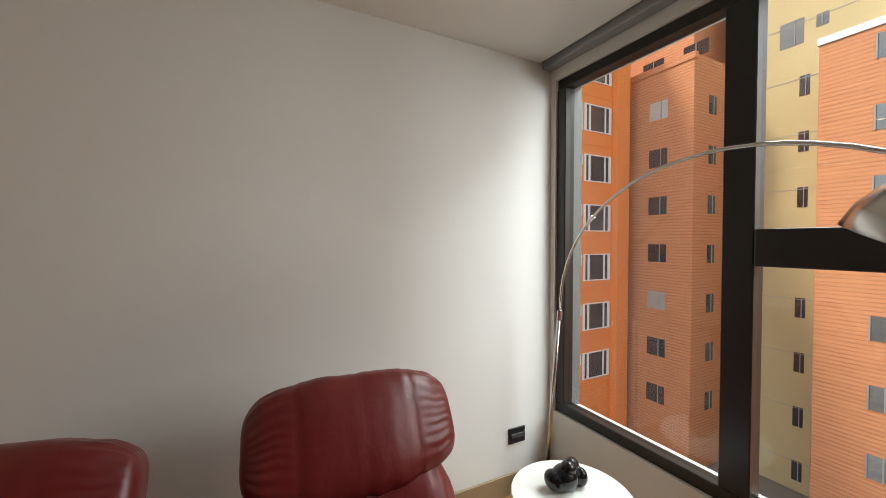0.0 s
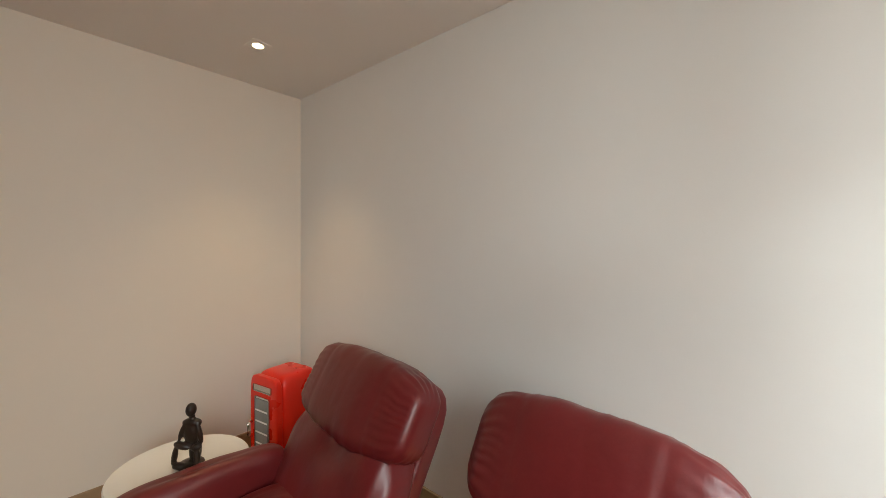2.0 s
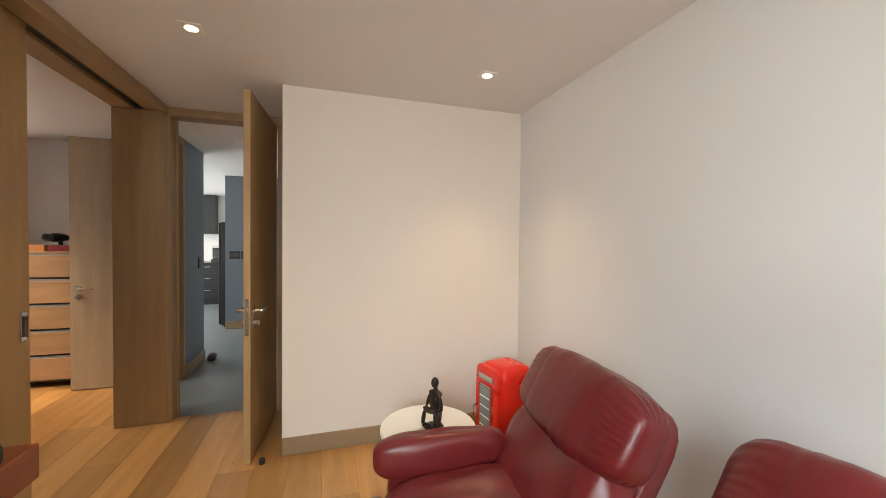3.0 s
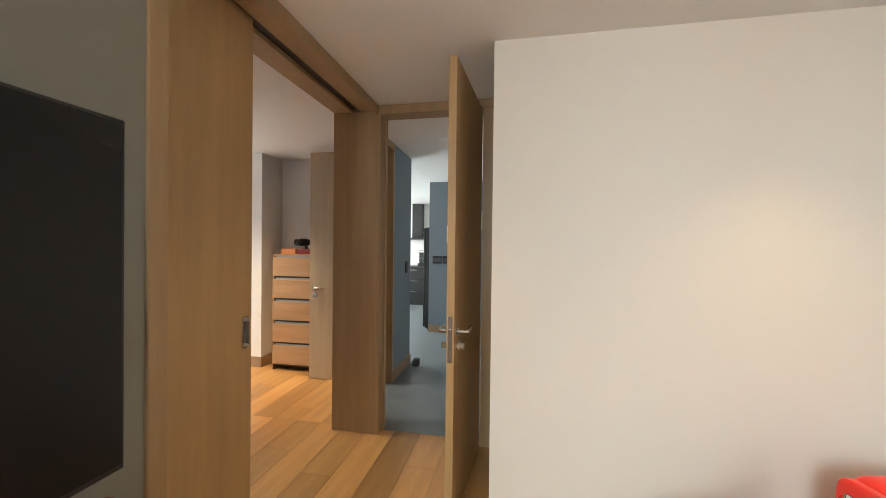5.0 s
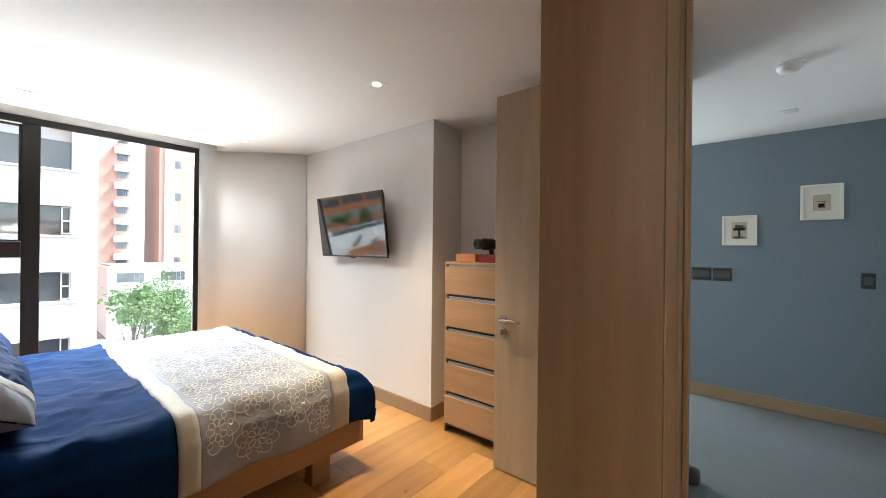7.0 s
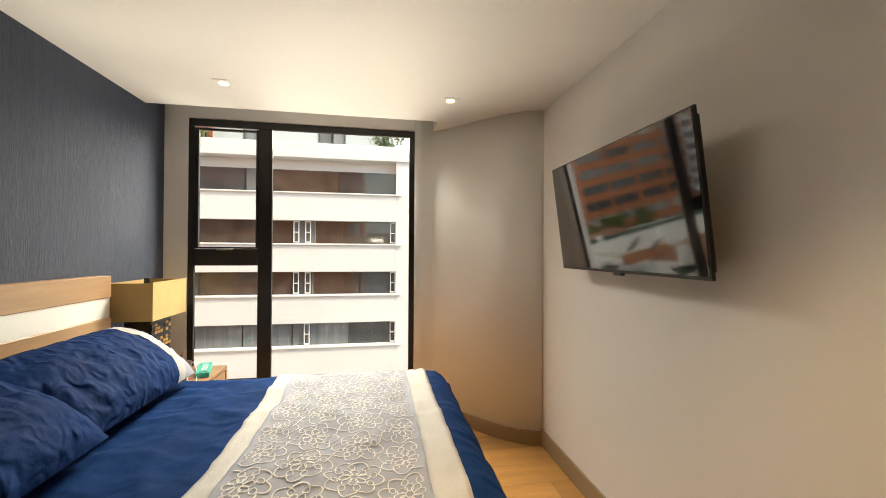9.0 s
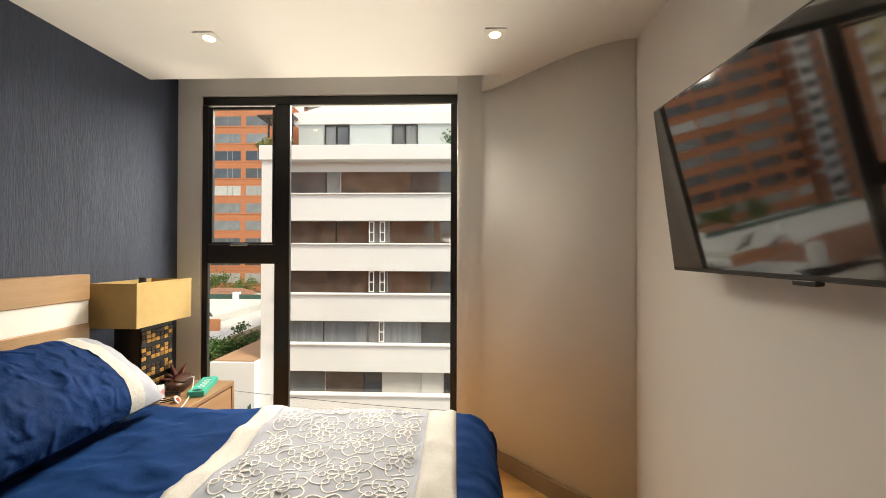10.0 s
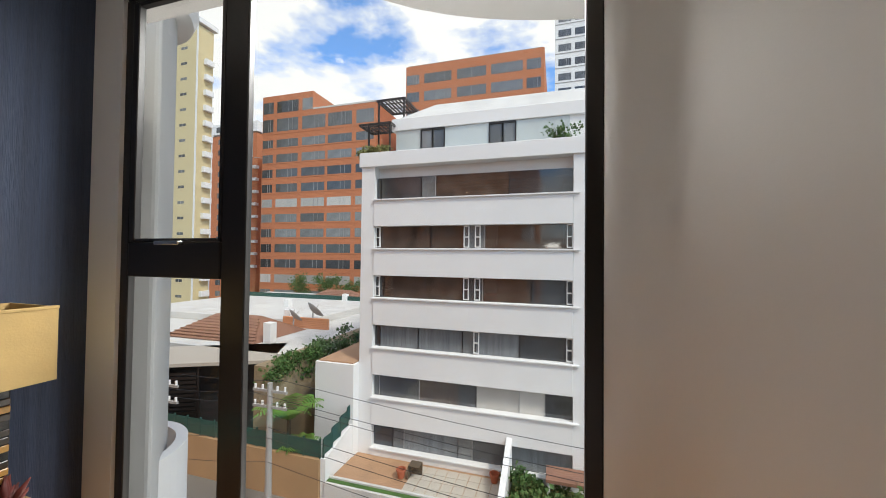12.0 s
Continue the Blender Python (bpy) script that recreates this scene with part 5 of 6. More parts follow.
# penthouse
PALEGL = mat("pale_glass", (0.50, 0.55, 0.54), 0.12, var=0.15, scale=0.4, per_object=0.12)
ph = part("penthouse", box(FX0 - 1.5, 8.76, FY - 12, FY - 1.45, 7.45, 9.12), WHITEST, wb, "set back penthouse with a glass front")
part("fascia", box(FX0 - 1.5, 9.02, FY - 12, FY - 1.3, 9.121, 9.86, 0.02, 1), WHITEST, ph)
for xa, xb, framed in ((8.72, 7.10, 0), (7.06, 6.36, 1), (6.32, 5.60, 1), (5.56, 2.92, 0), (2.88, 2.14, 1), (2.10, 1.4, 1), (1.36, -1.5, 0)):
    pn = part("glass_panel", box(xb, xa, FY - 1.44, FY - 1.40, 7.46, 9.10), PALEGL if not framed else GREYGL, ph)
    if framed:
        for x0, x1, z0, z1 in ((xb - 0.04, xb + 0.03, 7.46, 9.1), (xa - 0.03, xa + 0.04, 7.46, 9.1), (xb + 0.031, xa - 0.031, 9.0, 9.1)):
            part("frame_bar", box(x0, x1, FY - 1.395, FY - 1.33, z0, z1), BLACKAL, pn)
bmr = box(FX0 - 1.0, 8.9, FY - 11, FY - 1.5, 9.861, 11.25)
for v in bmr.verts:
    if v.co.z > 10.5:
        v.co.x -= 2.2 if v.co.x > 3 else -1.0
        v.co.y -= 1.6 if v.co.y > FY - 5 else 0
part("roof", bmr, DIRTW, wb)
for (x0, x1, y, z, dpt) in ((8.75, 10.9, FY - 0.6, 9.35, 1.7), (8.4, 10.4, FY - 1.9, 11.35, 2.4)):
    pg = part("pergola", box(x0, x1, y - 0.08, y, z, z + 0.14), BLACKAL, wb, "black slatted pergola")
    part("beam", box(x0, x1, y - dpt, y - dpt + 0.08, z, z + 0.14), BLACKAL, pg)
    part("beam", box(x0, x0 + 0.08, y - dpt + 0.081, y - 0.081, z, z + 0.14), BLACKAL, pg)
    part("beam", box(x1 - 0.08, x1, y - dpt + 0.081, y - 0.081, z, z + 0.14), BLACKAL, pg)
    for i in range(1, 8):
        xx = x0 + (x1 - x0) * i / 8
        part("slat", box(xx - 0.05, xx + 0.05, y - dpt + 0.081, y - 0.081, z + 0.03, z + 0.11), BLACKAL, pg)
    for i in (1, 2):
        yy = y - dpt * i / 3
        part("rafter", box(x0 + 0.081, x1 - 0.081, yy - 0.04, yy + 0.04, z + 0.111, z + 0.16), BLACKAL, pg)
    for xp in (x0 + 0.02, min(x1, FX1) - 0.12):
        part("post", box(xp, xp + 0.1, y - 0.09, y - 0.01, 7.45, z), BLACKAL, pg)


def tower(label, x0, x1, y_front, depth, top, wallmat, floors, fh, groups, gl, band=None, name="apartment_tower"):
    """A tower with windows on its north face; groups: (offset from its +x corner, width)."""
    t = empty(name, label=label, category="building")
    part("wall", box(x0, x1, y_front - depth, y_front, GZ, top, 0.02, 1), wallmat, t)
    part("roof", box(x0 + 0.3, x1 - 0.3, y_front - depth + 0.3, y_front - 0.3, top, top + 0.25), GREYC2, t)
    f = face_north(x1, y_front)
    for off, w in groups:
        windows_on(t, f, off, top - fh + 0.55, 1, floors, 1, -fh, w, fh * 0.48, 0.1, gl, GRY, bars=[(w * 0.62, w * 0.62 + 0.05), (w * 0.8, w * 0.8 + 0.05)])
    if band:
        for i in range(floors + 1):
            part("band", box(x0 - 0.02, x1 + 0.02, y_front, y_front + 0.06, top - fh * i - 0.1, top - fh * i + 0.1), band, t)
    return t

ot = tower("orange brick apartment tower with rows of windows", 30.5, 55.7, -66.0, 18, 29.3, BRICKO, 0, 2.97, (), [])
part("upper_storey", box(43.9, 55.7, -78.0, -66.001, 29.301, 32.9, 0.02, 1), BRICKO, ot)
part("coping", box(30.4, 43.89, -67.0, -65.95, 29.301, 29.6), DIRTW, ot)
of = face_north(55.7, -66.0)
for off, w in ((0.15, 2.5), (3.5, 5.0), (9.4, 5.2), (15.2, 5.1), (21.2, 3.6)):
    mul = [(w * 0.55, w * 0.55 + 0.06), (w * 0.72, w * 0.72 + 0.06)]
    if off < 9:
        windows_on(ot, of, off, 29.4, 1, 1, 1, 1, w, 2.25, 0.1, [DARKGL, GREYGL], GRY, bars=mul)
    windows_on(ot, of, off, 25.7, 1, 1, 1, 1, w, 2.5, 0.1, [GREYGL, DARKGL], GRY, bars=mul)
    windows_on(ot, of, off, 22.5, 1, 11, 1, -2.95, w, 1.6, 0.1, [GREYGL, DARKGL, BLINDGL, GREYGL, DARKGL], GRY, bars=mul)
windows_on(ot, of, 9.4, 29.4, 1, 1, 1, 1, 2.3, 2.25, 0.1, [GREYGL], GRY, bars=[(1.5, 1.56)])
for i in range(13):
    part("string_course", box(30.5, 55.7, -65.999, -65.96, 25.2 - 2.95 * i, 25.45 - 2.95 * i), BRICKO, ot)
o2 = tower("long orange brick apartment block behind the white building", 1.1, 24.2, -64.8, 16, 34.0, BRICKO, 0, 2.9, (), [])
of = face_north(24.2, -64.8)
for off, w in ((0.15, 2.3), (3.35, 4.8), (9.1, 4.9), (14.8, 5.0), (20.4, 2.2)):
    windows_on(o2, of, off, 30.8, 1, 9, 1, -3.0, w, 1.65, 0.1, [GREYGL, DARKGL, GREYGL], GRY, bars=[(w * 0.5, w * 0.5 + 0.06), (w * 0.75, w * 0.75 + 0.06)])
yt = tower("tall pale yellow apartment tower with small windows", 60.2, 68.5, -55.5, 3, 42.3, YELLOWST, 0, 2.8, (), [])
for off, w in ((4.2, 1.5), (1.2, 1.4)):
    windows_on(yt, face_north(68.5, -55.5), off, 41.0, 1, 19, 1, -2.79, w, 0.48, 0.1, [DARKGL, GREYGL], GRY, bars=[(w * 0.5, w * 0.5 + 0.06)])
part("side_stripe", box(60.19, 60.6, -55.49, -55.45, GZ, 42.3), WHITEST, yt)
part("cornice", box(59.7, 68.9, -59, -55.2, 42.56, 43.4), WHITEST, yt)
for i in range(18):
    part("balcony", box(59.5, 60.19, -58.2, -56.6, 35.6 - 2.79 * i, 36.6 - 2.79 * i, 0.02, 1), WHITEST, yt)
tower("far white apartment tower with balconies", 108.0, 112.5, -100.0, 10, 44.0, WHITEST, 18, 2.8, ((1.6, 2.4),), [GREYGL, DARKGL])
t2 = tower("far orange brick tower with a white balcony stripe", 69.8, 84.0, -79.3, 12, 31.5, BRICKO, 15, 2.75, ((2.0, 1.5), (5.0, 1.5), (8.0, 1.5)), [GREYGL, DARKGL])
part("crown", box(69.6, 84.2, -90.0, -79.1, 31.76, 34.4, 0.05, 1), WHITEST, t2, "white top storey")
windows_on(t2, face_north(84.0, -79.08), 1.5, 32.3, 4, 1, 3.1, 1, 2.4, 1.4, 0.1, [DARKGL, GREYGL], GRY, bars=[(1.2, 1.3)])
part("balcony_stripe", box(71.0, 74.0, -79.29, -78.9, GZ, 31.4), WHITEST, t2)
windows_on(t2, face_north(74.0, -78.88), 0.3, 28.6, 1, 14, 1, -2.75, 2.3, 1.3, 0.1, [DARKGL, GREYGL], GRY, bars=[(1.1, 1.2)])
t3 = tower("slim orange brick block beside the far tower", 62.9, 64.6, -72.5, 10, 23.0, BRICKO, 0, 2.75, (), [])
for i in range(9):
    part("balcony", box(62.5, 63.7, -72.49, -71.6, 20.5 - 2.75 * i, 21.1 - 2.75 * i, 0.02, 1), WHITEST, t3)
tower("tall grey white residential tower in the distance", -9.0, -0.2, -100.0, 12, 62.0, WHITEST, 16, 3.6, ((0.8, 3.0), (4.6, 3.2)), [GREYGL, DARKGL], GREYC2)
tower("pale blue grey building in the distance", -12.0, 1.5, -90.0, 8, 37.0, mat("pale_blue_render", (0.50, 0.55, 0.60), 0.8), 5, 3.4, ((1.0, 2.2), (4.2, 2.2), (7.5, 2.2)), [GREYGL, DARKGL])
PINKB = mat("pale_pink_brick", (0.50, 0.31, 0.24), 0.85, var=0.1, scale=0.5)
t4 = tower("far brown brick tower beyond the trees", -21.5, -16.9, -80.0, 10, 34.0, PINKB, 14, 2.8, ((2.2, 0.9),), [GREYGL, BLINDGL])
part("white_strip", box(-18.7, -17.6, -79.99, -79.7, GZ, 33.9), WHITEST, t4)
t5 = tower("far brick tower with white balconies beyond the trees", -13.0, -9.0, -80.0, 10, 34.0, PINKB, 14, 2.8, ((2.4, 1.3),), [DARKGL, GREYGL])
for i in range(15):
    part("balcony", box(-13.1, -11.0, -79.99, -79.0, 30.0 - 2.8 * i, 30.9 - 2.8 * i, 0.02, 1), WHITEST, t5)
tower("low white house beyond the garden trees", -26.0, -9.0, -70.0, 8, -1.5, WHITEST, 3, 2.8, ((1.0, 3.0), (6.0, 3.0), (11.0, 3.0)), [GREYGL, DARKGL])

# buildings before the study window
ob1 = empty("apartment_building", label="bright orange apartment building with white framed windows", category="building")
part("wall", box(2.0, 20.86, 13.5, 24.0, GZ, 16, 0.02, 1), ORANGE, ob1)
part("pilaster", box(20.861, 21.9, 13.1, 24.0, GZ, 16, 0.02, 1), ORANGE, ob1)
fs = face_south(0, 13.5)
SIDE = [(-0.04, 0.1), (0.3, 0.44), (1.58, 1.68), (1.94, 2.12)]
windows_on(ob1, fs, 18.6, -6.5, 1, 7, 3, 2.83, 2.08, 1.42, 0.1, [DARKGL, GREYGL, DARKGL], WBAR, bars=SIDE)
for i in range(7):
    z = -6.5 + 2.83 * i
    part("window_rim", box(18.56, 20.72, 13.45, 13.499, z - 0.06, z), WBAR, ob1)
    part("window_rim", box(18.56, 20.72, 13.45, 13.499, z + 1.42, z + 1.48), WBAR, ob1)
windows_on(ob1, fs, 17.5, -5.62, 1, 5, 3, 2.83, 0.9, 0.5, 0.1, [GREYGL, BLINDGL], WBAR, split=1)
windows_on(ob1, fs, 17.3, 7.65, 1, 2, 3, 2.83, 1.1, 1.42, 0.1, [DARKGL, GREYGL], WBAR, split=1)
windows_on(ob1, fs, 15.3, -6.5, 1, 7, 3, 2.83, 1.75, 1.42, 0.1, [GREYGL, DARKGL], WBAR, bars=[(-0.04, 0.1), (1.2, 1.35), (1.62, 1.79)])
for i in range(8):
    part("string_course", box(2.0, 20.85, 13.48, 13.499, -6.9 + 2.75 * i, -6.84 + 2.75 * i), ORANGE, ob1)

bk = empty("apartment_building", label="tan brick apartment building with dark square windows", category="building")
part("wall", box(22.7, 36, 9.96, 24, GZ, 11.3, 0.02, 1), BRICKR, bk)
part("upper_wall", box(25.2, 36, 11.4, 24, 11.3, 26, 0.02, 1), BRICKR, bk)
part("parapet", box(22.64, 22.95, 9.9, 24, 11.0, 11.36), BRICKR, bk)
fw = face_west(22.7, 14.9)
windows_on(bk, fw, 2.48, -7.99, 1, 7, 3, 2.72, 1.07, 1.02, 0.1, [DARKGL, DARKGL, BLINDGL, DARKGL], GRY, bars=[(0.68, 0.72)])
windows_on(bk, fw, 0.25, -7.99, 1, 7, 3, 2.72, 0.92, 1.02, 0.1, [DARKGL, GREYGL, DARKGL], GRY, bars=[(0.55, 0.59)])
windows_on(bk, face_west(25.2, 15.6), 1.0, 12.2, 2, 2, 2.6, 2.75, 1.4, 0.8, 0.1, [DARKGL], GRY, bars=[(0.7, 0.74)])
windows_on(bk, face_south(22.7, 9.96), 1.4, -8.0, 1, 7, 3, 2.72, 0.7, 1.0, 0.1, [DARKGL], GRY, bars=[(0.4, 0.43)])
part("chimney_strip", box(22.45, 22.69, 13.0, 13.5, GZ, -3.4), BRICKR, bk)

bg = empty("apartment_building", label="ochre rendered building with narrow dark windows", category="building")
part("wall", box(26.3, 36, -2, 9.9, GZ, 24, 0.02, 1), BEIGE, bg)
fb = face_west(26.3, 9.9)
for off, w in ((0.98, 0.40), (2.92, 0.40), (3.82, 0.38)):
    windows_on(bg, fb, off, -10.74, 1, 8, 3, 2.76, w, 1.0, 0.1, [DARKGL, GREYGL, DARKGL], GRY, bars=[(w * 0.6, w * 0.6 + 0.03)])
windows_on(bg, fb, 2.1, 11.2, 1, 3, 3, 2.76, 0.95, 1.25, 0.1, [GREYGL, DARKGL], GRY, bars=[(0.6, 0.63)])
windows_on(bg, fb, 3.5, 11.7, 1, 3, 3, 2.76, 0.45, 0.6, 0.1, [GREYGL], GRY, bars=[(0.2, 0.23)])
for i in range(12):
    part("joint_line", box(26.285, 26.299, -2, 9.9, -9.8 + 2.75 * i, -9.77 + 2.75 * i), GREYC2, bg)

b2 = empty("apartment_building", label="tan brick building with grey framed windows", category="building")
part("wall", box(23.3, 26.2, -22, 5.3, GZ, 9.6, 0.02, 1), BRICKR, b2)
part("coping", box(23.25, 26.2, -22, 5.35, 9.6, 9.9), WHITEST, b2)
windows_on(b2, face_west(23.3, 5.3), 1.62, -7.9, 7, 7, 3.4, 2.71, 1.2, 0.96, 0.1, [GREYGL, DARKGL, BLINDGL], GRY, bars=[(0, 0.05), (0.45, 0.49), (1.15, 1.2)])

# balcony slab of this building over the bedroom window, and the rounded corner beside it
sl = empty("balcony_slab", label="white curved balcony slab over the window", category="balcony", kind="structure")
bm = bmesh.new()
low, high = [], []
for i in range(25):
    s = i / 24
    x = -4.0 + 4.6 * s
    y = -7.08 - 1.55 * (1 - s ** 4) ** 0.5
    low.append(bm.verts.new((x, y, 2.95))), high.append(bm.verts.new((x, y, 3.25)))
c0, c1 = bm.verts.new((-4.0, -7.08, 2.95)), bm.verts.new((-4.0, -7.08, 3.25))
for i in range(24):
    bm.faces.new((low[i], low[i + 1], high[i + 1], high[i]))
bm.faces.new(low + [c0]), bm.faces.new(high + [c1])
bm.faces.new((low[0], c0, c1, high[0])), bm.faces.new((low[-1], c0, c1, high[-1]))
part("slab", bm, WHITEST, sl)
rc = empty("facade_corner", label="white rounded facade of the same building outside the window", category="facade", kind="structure")
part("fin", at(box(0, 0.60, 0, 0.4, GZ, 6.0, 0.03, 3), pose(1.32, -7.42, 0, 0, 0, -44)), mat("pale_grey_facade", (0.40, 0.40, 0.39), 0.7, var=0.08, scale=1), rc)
part("balcony", lathe([(0.47, -0.95), (0.47, 0.06), (0.40, 0.06), (0.40, -0.95)], 48, pose(1.97, -7.56, 0)), WHITEST, rc)
part("upper_balcony", lathe([(0.01, 2.98), (0.57, 2.98), (0.60, 3.05), (0.60, 4.3), (0.01, 4.3)], 48, pose(2.02, -7.44, 0)), WHITEST, rc)

# gardens, roofs and walls below
thing("street", box(-40, 60, -17.5, -11.5, GZ, GZ + 0.03), ASPHALT, "grey street below the window", "street", kind="structure")
thing("yard", box(1.61, 10.34, FY, -22.91, GZ, YZ), TERRA, "terracotta paved front yard", "yard", kind="structure")
rp = random.Random(8)
slabs = empty("paving", label="pale square paving slabs in the front yard", category="paving", kind="structure")
pvm = finish("slab", box(0.01, 0.58, 0.01, 0.58, 0, 0.03, 0.006, 1), PAVE)
for i in range(8):
    for j in range(4):
        s = new("slab", pvm)
        s.parent = slabs
        s.location = (1.66 + 0.6 * i, FY + 0.25 + 0.6 * j, YZ + 0.001 + rp.random() * 0.004)


def sloped_wall(name, x0, x1, z_back, z_front, y_front, label):
    bm = box(x0, x1, FY + 0.07, y_front, GZ, 0)
    for v in bm.verts:
        if v.co.z > -1:
            v.co.z = z_back if v.co.y < FY + 0.5 else z_front
    thing(name, bm, WHITEST, label, "wall")


sloped_wall("garden_wall", 10.36, 10.64, -8.2, -9.02, -22.42, "white rendered garden wall stepping down to the street")
sloped_wall("garden_wall", 1.32, 1.60, -8.0, -9.3, -22.42, "white rendered wall between the yard and garden")
thing("front_wall", box(1.61, 10.35, -22.90, -22.76, GZ, YZ + 0.16, 0.02, 1), DIRTW, "low weathered wall before the yard", "wall")
thing("front_wall", box(1.61, 10.35, -22.44, -22.30, GZ, YZ + 0.10, 0.02, 1), DIRTW, "low weathered wall along the street", "wall")
thing("planting_strip", box(1.62, 10.34, -22.755, -22.445, GZ, YZ + 0.06), GRASS, "narrow strip of grass between low walls", "grass", kind="stuff")
thing("side_garden", box(-7.0, 1.31, FY + 0.07, -22.0, GZ, YZ), GRASS, "dense green side garden", "garden", kind="stuff")
thing("porch_roof", box(-2.4, -0.4, FY + 0.1, FY + 1.4, -9.2, -9.05), TILE, "small clay coloured porch roof in the garden", "roof")
for xp in (-2.3, -0.6):
    thing("porch_post", box(xp, xp + 0.12, FY + 1.2, FY + 1.32, YZ, -9.201), WHITEST, "white porch post under the clay roof", "post")


def pot(x, y):
    p = empty("flower_pot", pose(x, y, YZ + 0.032), label="terracotta flower pot in the yard", category="flower pot", group="yard flower pots")
    part("pot", lathe([(0.16, 0), (0.24, 0.38), (0.27, 0.38), (0.27, 0.46), (0.22, 0.46), (0.18, 0.1)], 18), mat("terracotta", (0.42, 0.12, 0.06), 0.8), p)


pot(6.85, -24.0), pot(2.15, -25.1)
cr = empty("wooden_crate", pose(6.15, -24.2, YZ + 0.036), label="weathered wooden crate in the yard", category="crate")
for k in range(5):
    part("board", box(-0.3, 0.3, -0.3, -0.27, 0.02 + 0.13 * k, 0.13 + 0.13 * k), BARK, cr)
    part("board", box(0.27, 0.3, -0.268, 0.3, 0.02 + 0.13 * k, 0.13 + 0.13 * k), BARK, cr)
part("lid", box(-0.3, 0.3, -0.3, 0.3, 0.68, 0.71), BARK, cr)
thing("ochre_street_wall", box(10.66, 26.0, -22.6, -22.3, GZ, -9.05), mat("ochre_wall", (0.40, 0.25, 0.13), 0.85, var=0.12, scale=0.8), "ochre rendered street wall", "wall")
fe = empty("green_fence", label="dark green mesh fence over the wall", category="fence")
for i in range(16):
    x = 10.7 + i
    part("post", box(x - 0.04, x + 0.04, -22.5, -22.42, -9.05, -8.05), GREENSH, fe)
    part("panel", box(x + 0.041, x + 0.959, -22.47, -22.44, -9.0, -8.15), GREENSH, fe)
fe = empty("green_fence", label="dark green mesh fence beside the white building", category="fence")
for i in range(4):
    y = -22.5 - i * 0.76
    zt = -8.05 + 0.25 * i
    part("post", box(10.48, 10.56, y - 0.04, y + 0.04, zt - 1.05, zt), GREENSH, fe)
    part("panel", box(10.50, 10.53, y - 0.719, y - 0.041, zt - 0.8, zt + 0.05), GREENSH, fe)
thing("annex", box(10.31, 12.9, FY - 6.5, -25.0, GZ, -4.95, 0.02, 1), WHITEST, "white rendered annex with a flat brown roof", "building")
thing("annex_roof", box(10.45, 12.76, FY - 6.3, -25.15, -4.949, -4.88), TERRA, "flat brown annex roof", "roof")
thing("garden_lawn", box(12.95, 14.29, FY - 4, -22.61, GZ, GZ + 0.15), GRASS, "small green lawn behind the fence", "lawn", kind="stuff")
thing("retaining_wall", box(14.3, 15.2, FY - 20, -22.7, GZ, -4.8), mat("stained_wall", (0.27, 0.21, 0.13), 0.9, var=0.35, scale=0.8), "stained retaining wall with creepers", "wall")

hs = empty("low_house", label="low white roofed house with clay tiles", category="house")
part("wall", box(15.3, 46, -60, -28.5, GZ, -6.0), WHITEST, hs)
part("roof", box(14.8, 46.2, -60, -27.6, -5.99, -5.6, 0.02, 1), DIRTW, hs)
part("roof_step", box(22, 46, -58, -36, -5.59, -4.9, 0.02, 1), DIRTW, hs)
part("brick_strip", box(19.5, 24.5, -36.2, -35.9, -5.59, -4.6), BRICKR, hs)
part("fence", box(16.0, 46, -51.7, -51.6, -5.6, -4.3), GREENSH, hs)
for (x, y) in ((24, -37), (30, -44), (17.5, -50), (20.5, -30.5), (27, -52)):
    part("roof_vent", box(x, x + 0.7, y, y + 0.7, -5.6, -4.0, 0.02, 1), WHITEST, hs)
for (x0, x1, y0, y1) in ((21.5, 31.0, -35.5, -29.2), (27, 36, -60, -53)):
    bm = box(x0, x1, y0, y1, -5.58, -4.0)
    for v in bm.verts:
        if v.co.z > -5:
            v.co.x += 2.4 if v.co.x < (x0 + x1) / 2 else -2.4
            v.co.y = (y0 + y1) / 2 + (0.2 if v.co.y > (y0 + y1) / 2 else -0.2)
    tr = part("tiled_roof", bm, TILE, hs, "hipped clay tile roof")
    for k in range(9):
        z = -5.55 + 0.165 * k
        f = k / 9.4
        part("tile_course", box(x0 + 2.4 * f - 0.05, x1 - 2.4 * f + 0.05, y1 - (y1 - y0) / 2 * f - 0.1, y1 - (y1 - y0) / 2 * f + 0.10, z, z + 0.06), TILE, tr)
gr = empty("carport", pose(17.5, -26.4, 0, 0, 0, 27.8), label="dark open carport with a flat roof", category="carport")
part("roof", box(-0.2, 12, -4.6, 0.3, -5.85, -5.6, 0.02, 1), mat("pale_carport_roof", (0.42, 0.38, 0.32), 0.85, var=0.12), gr)
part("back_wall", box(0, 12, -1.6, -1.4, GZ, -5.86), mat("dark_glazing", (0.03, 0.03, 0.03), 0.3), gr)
for x in (0.1, 4.2, 8.2, 11.7):
    part("post", box(x, x + 0.15, -0.1, 0.05, GZ, -5.86), BLACKAL, gr)
for k in range(14):
    part("louvre", box(4.4, 8.1, -0.06, 0.0, GZ + 1.2 + 0.28 * k, GZ + 1.38 + 0.28 * k), BLACKAL, gr)


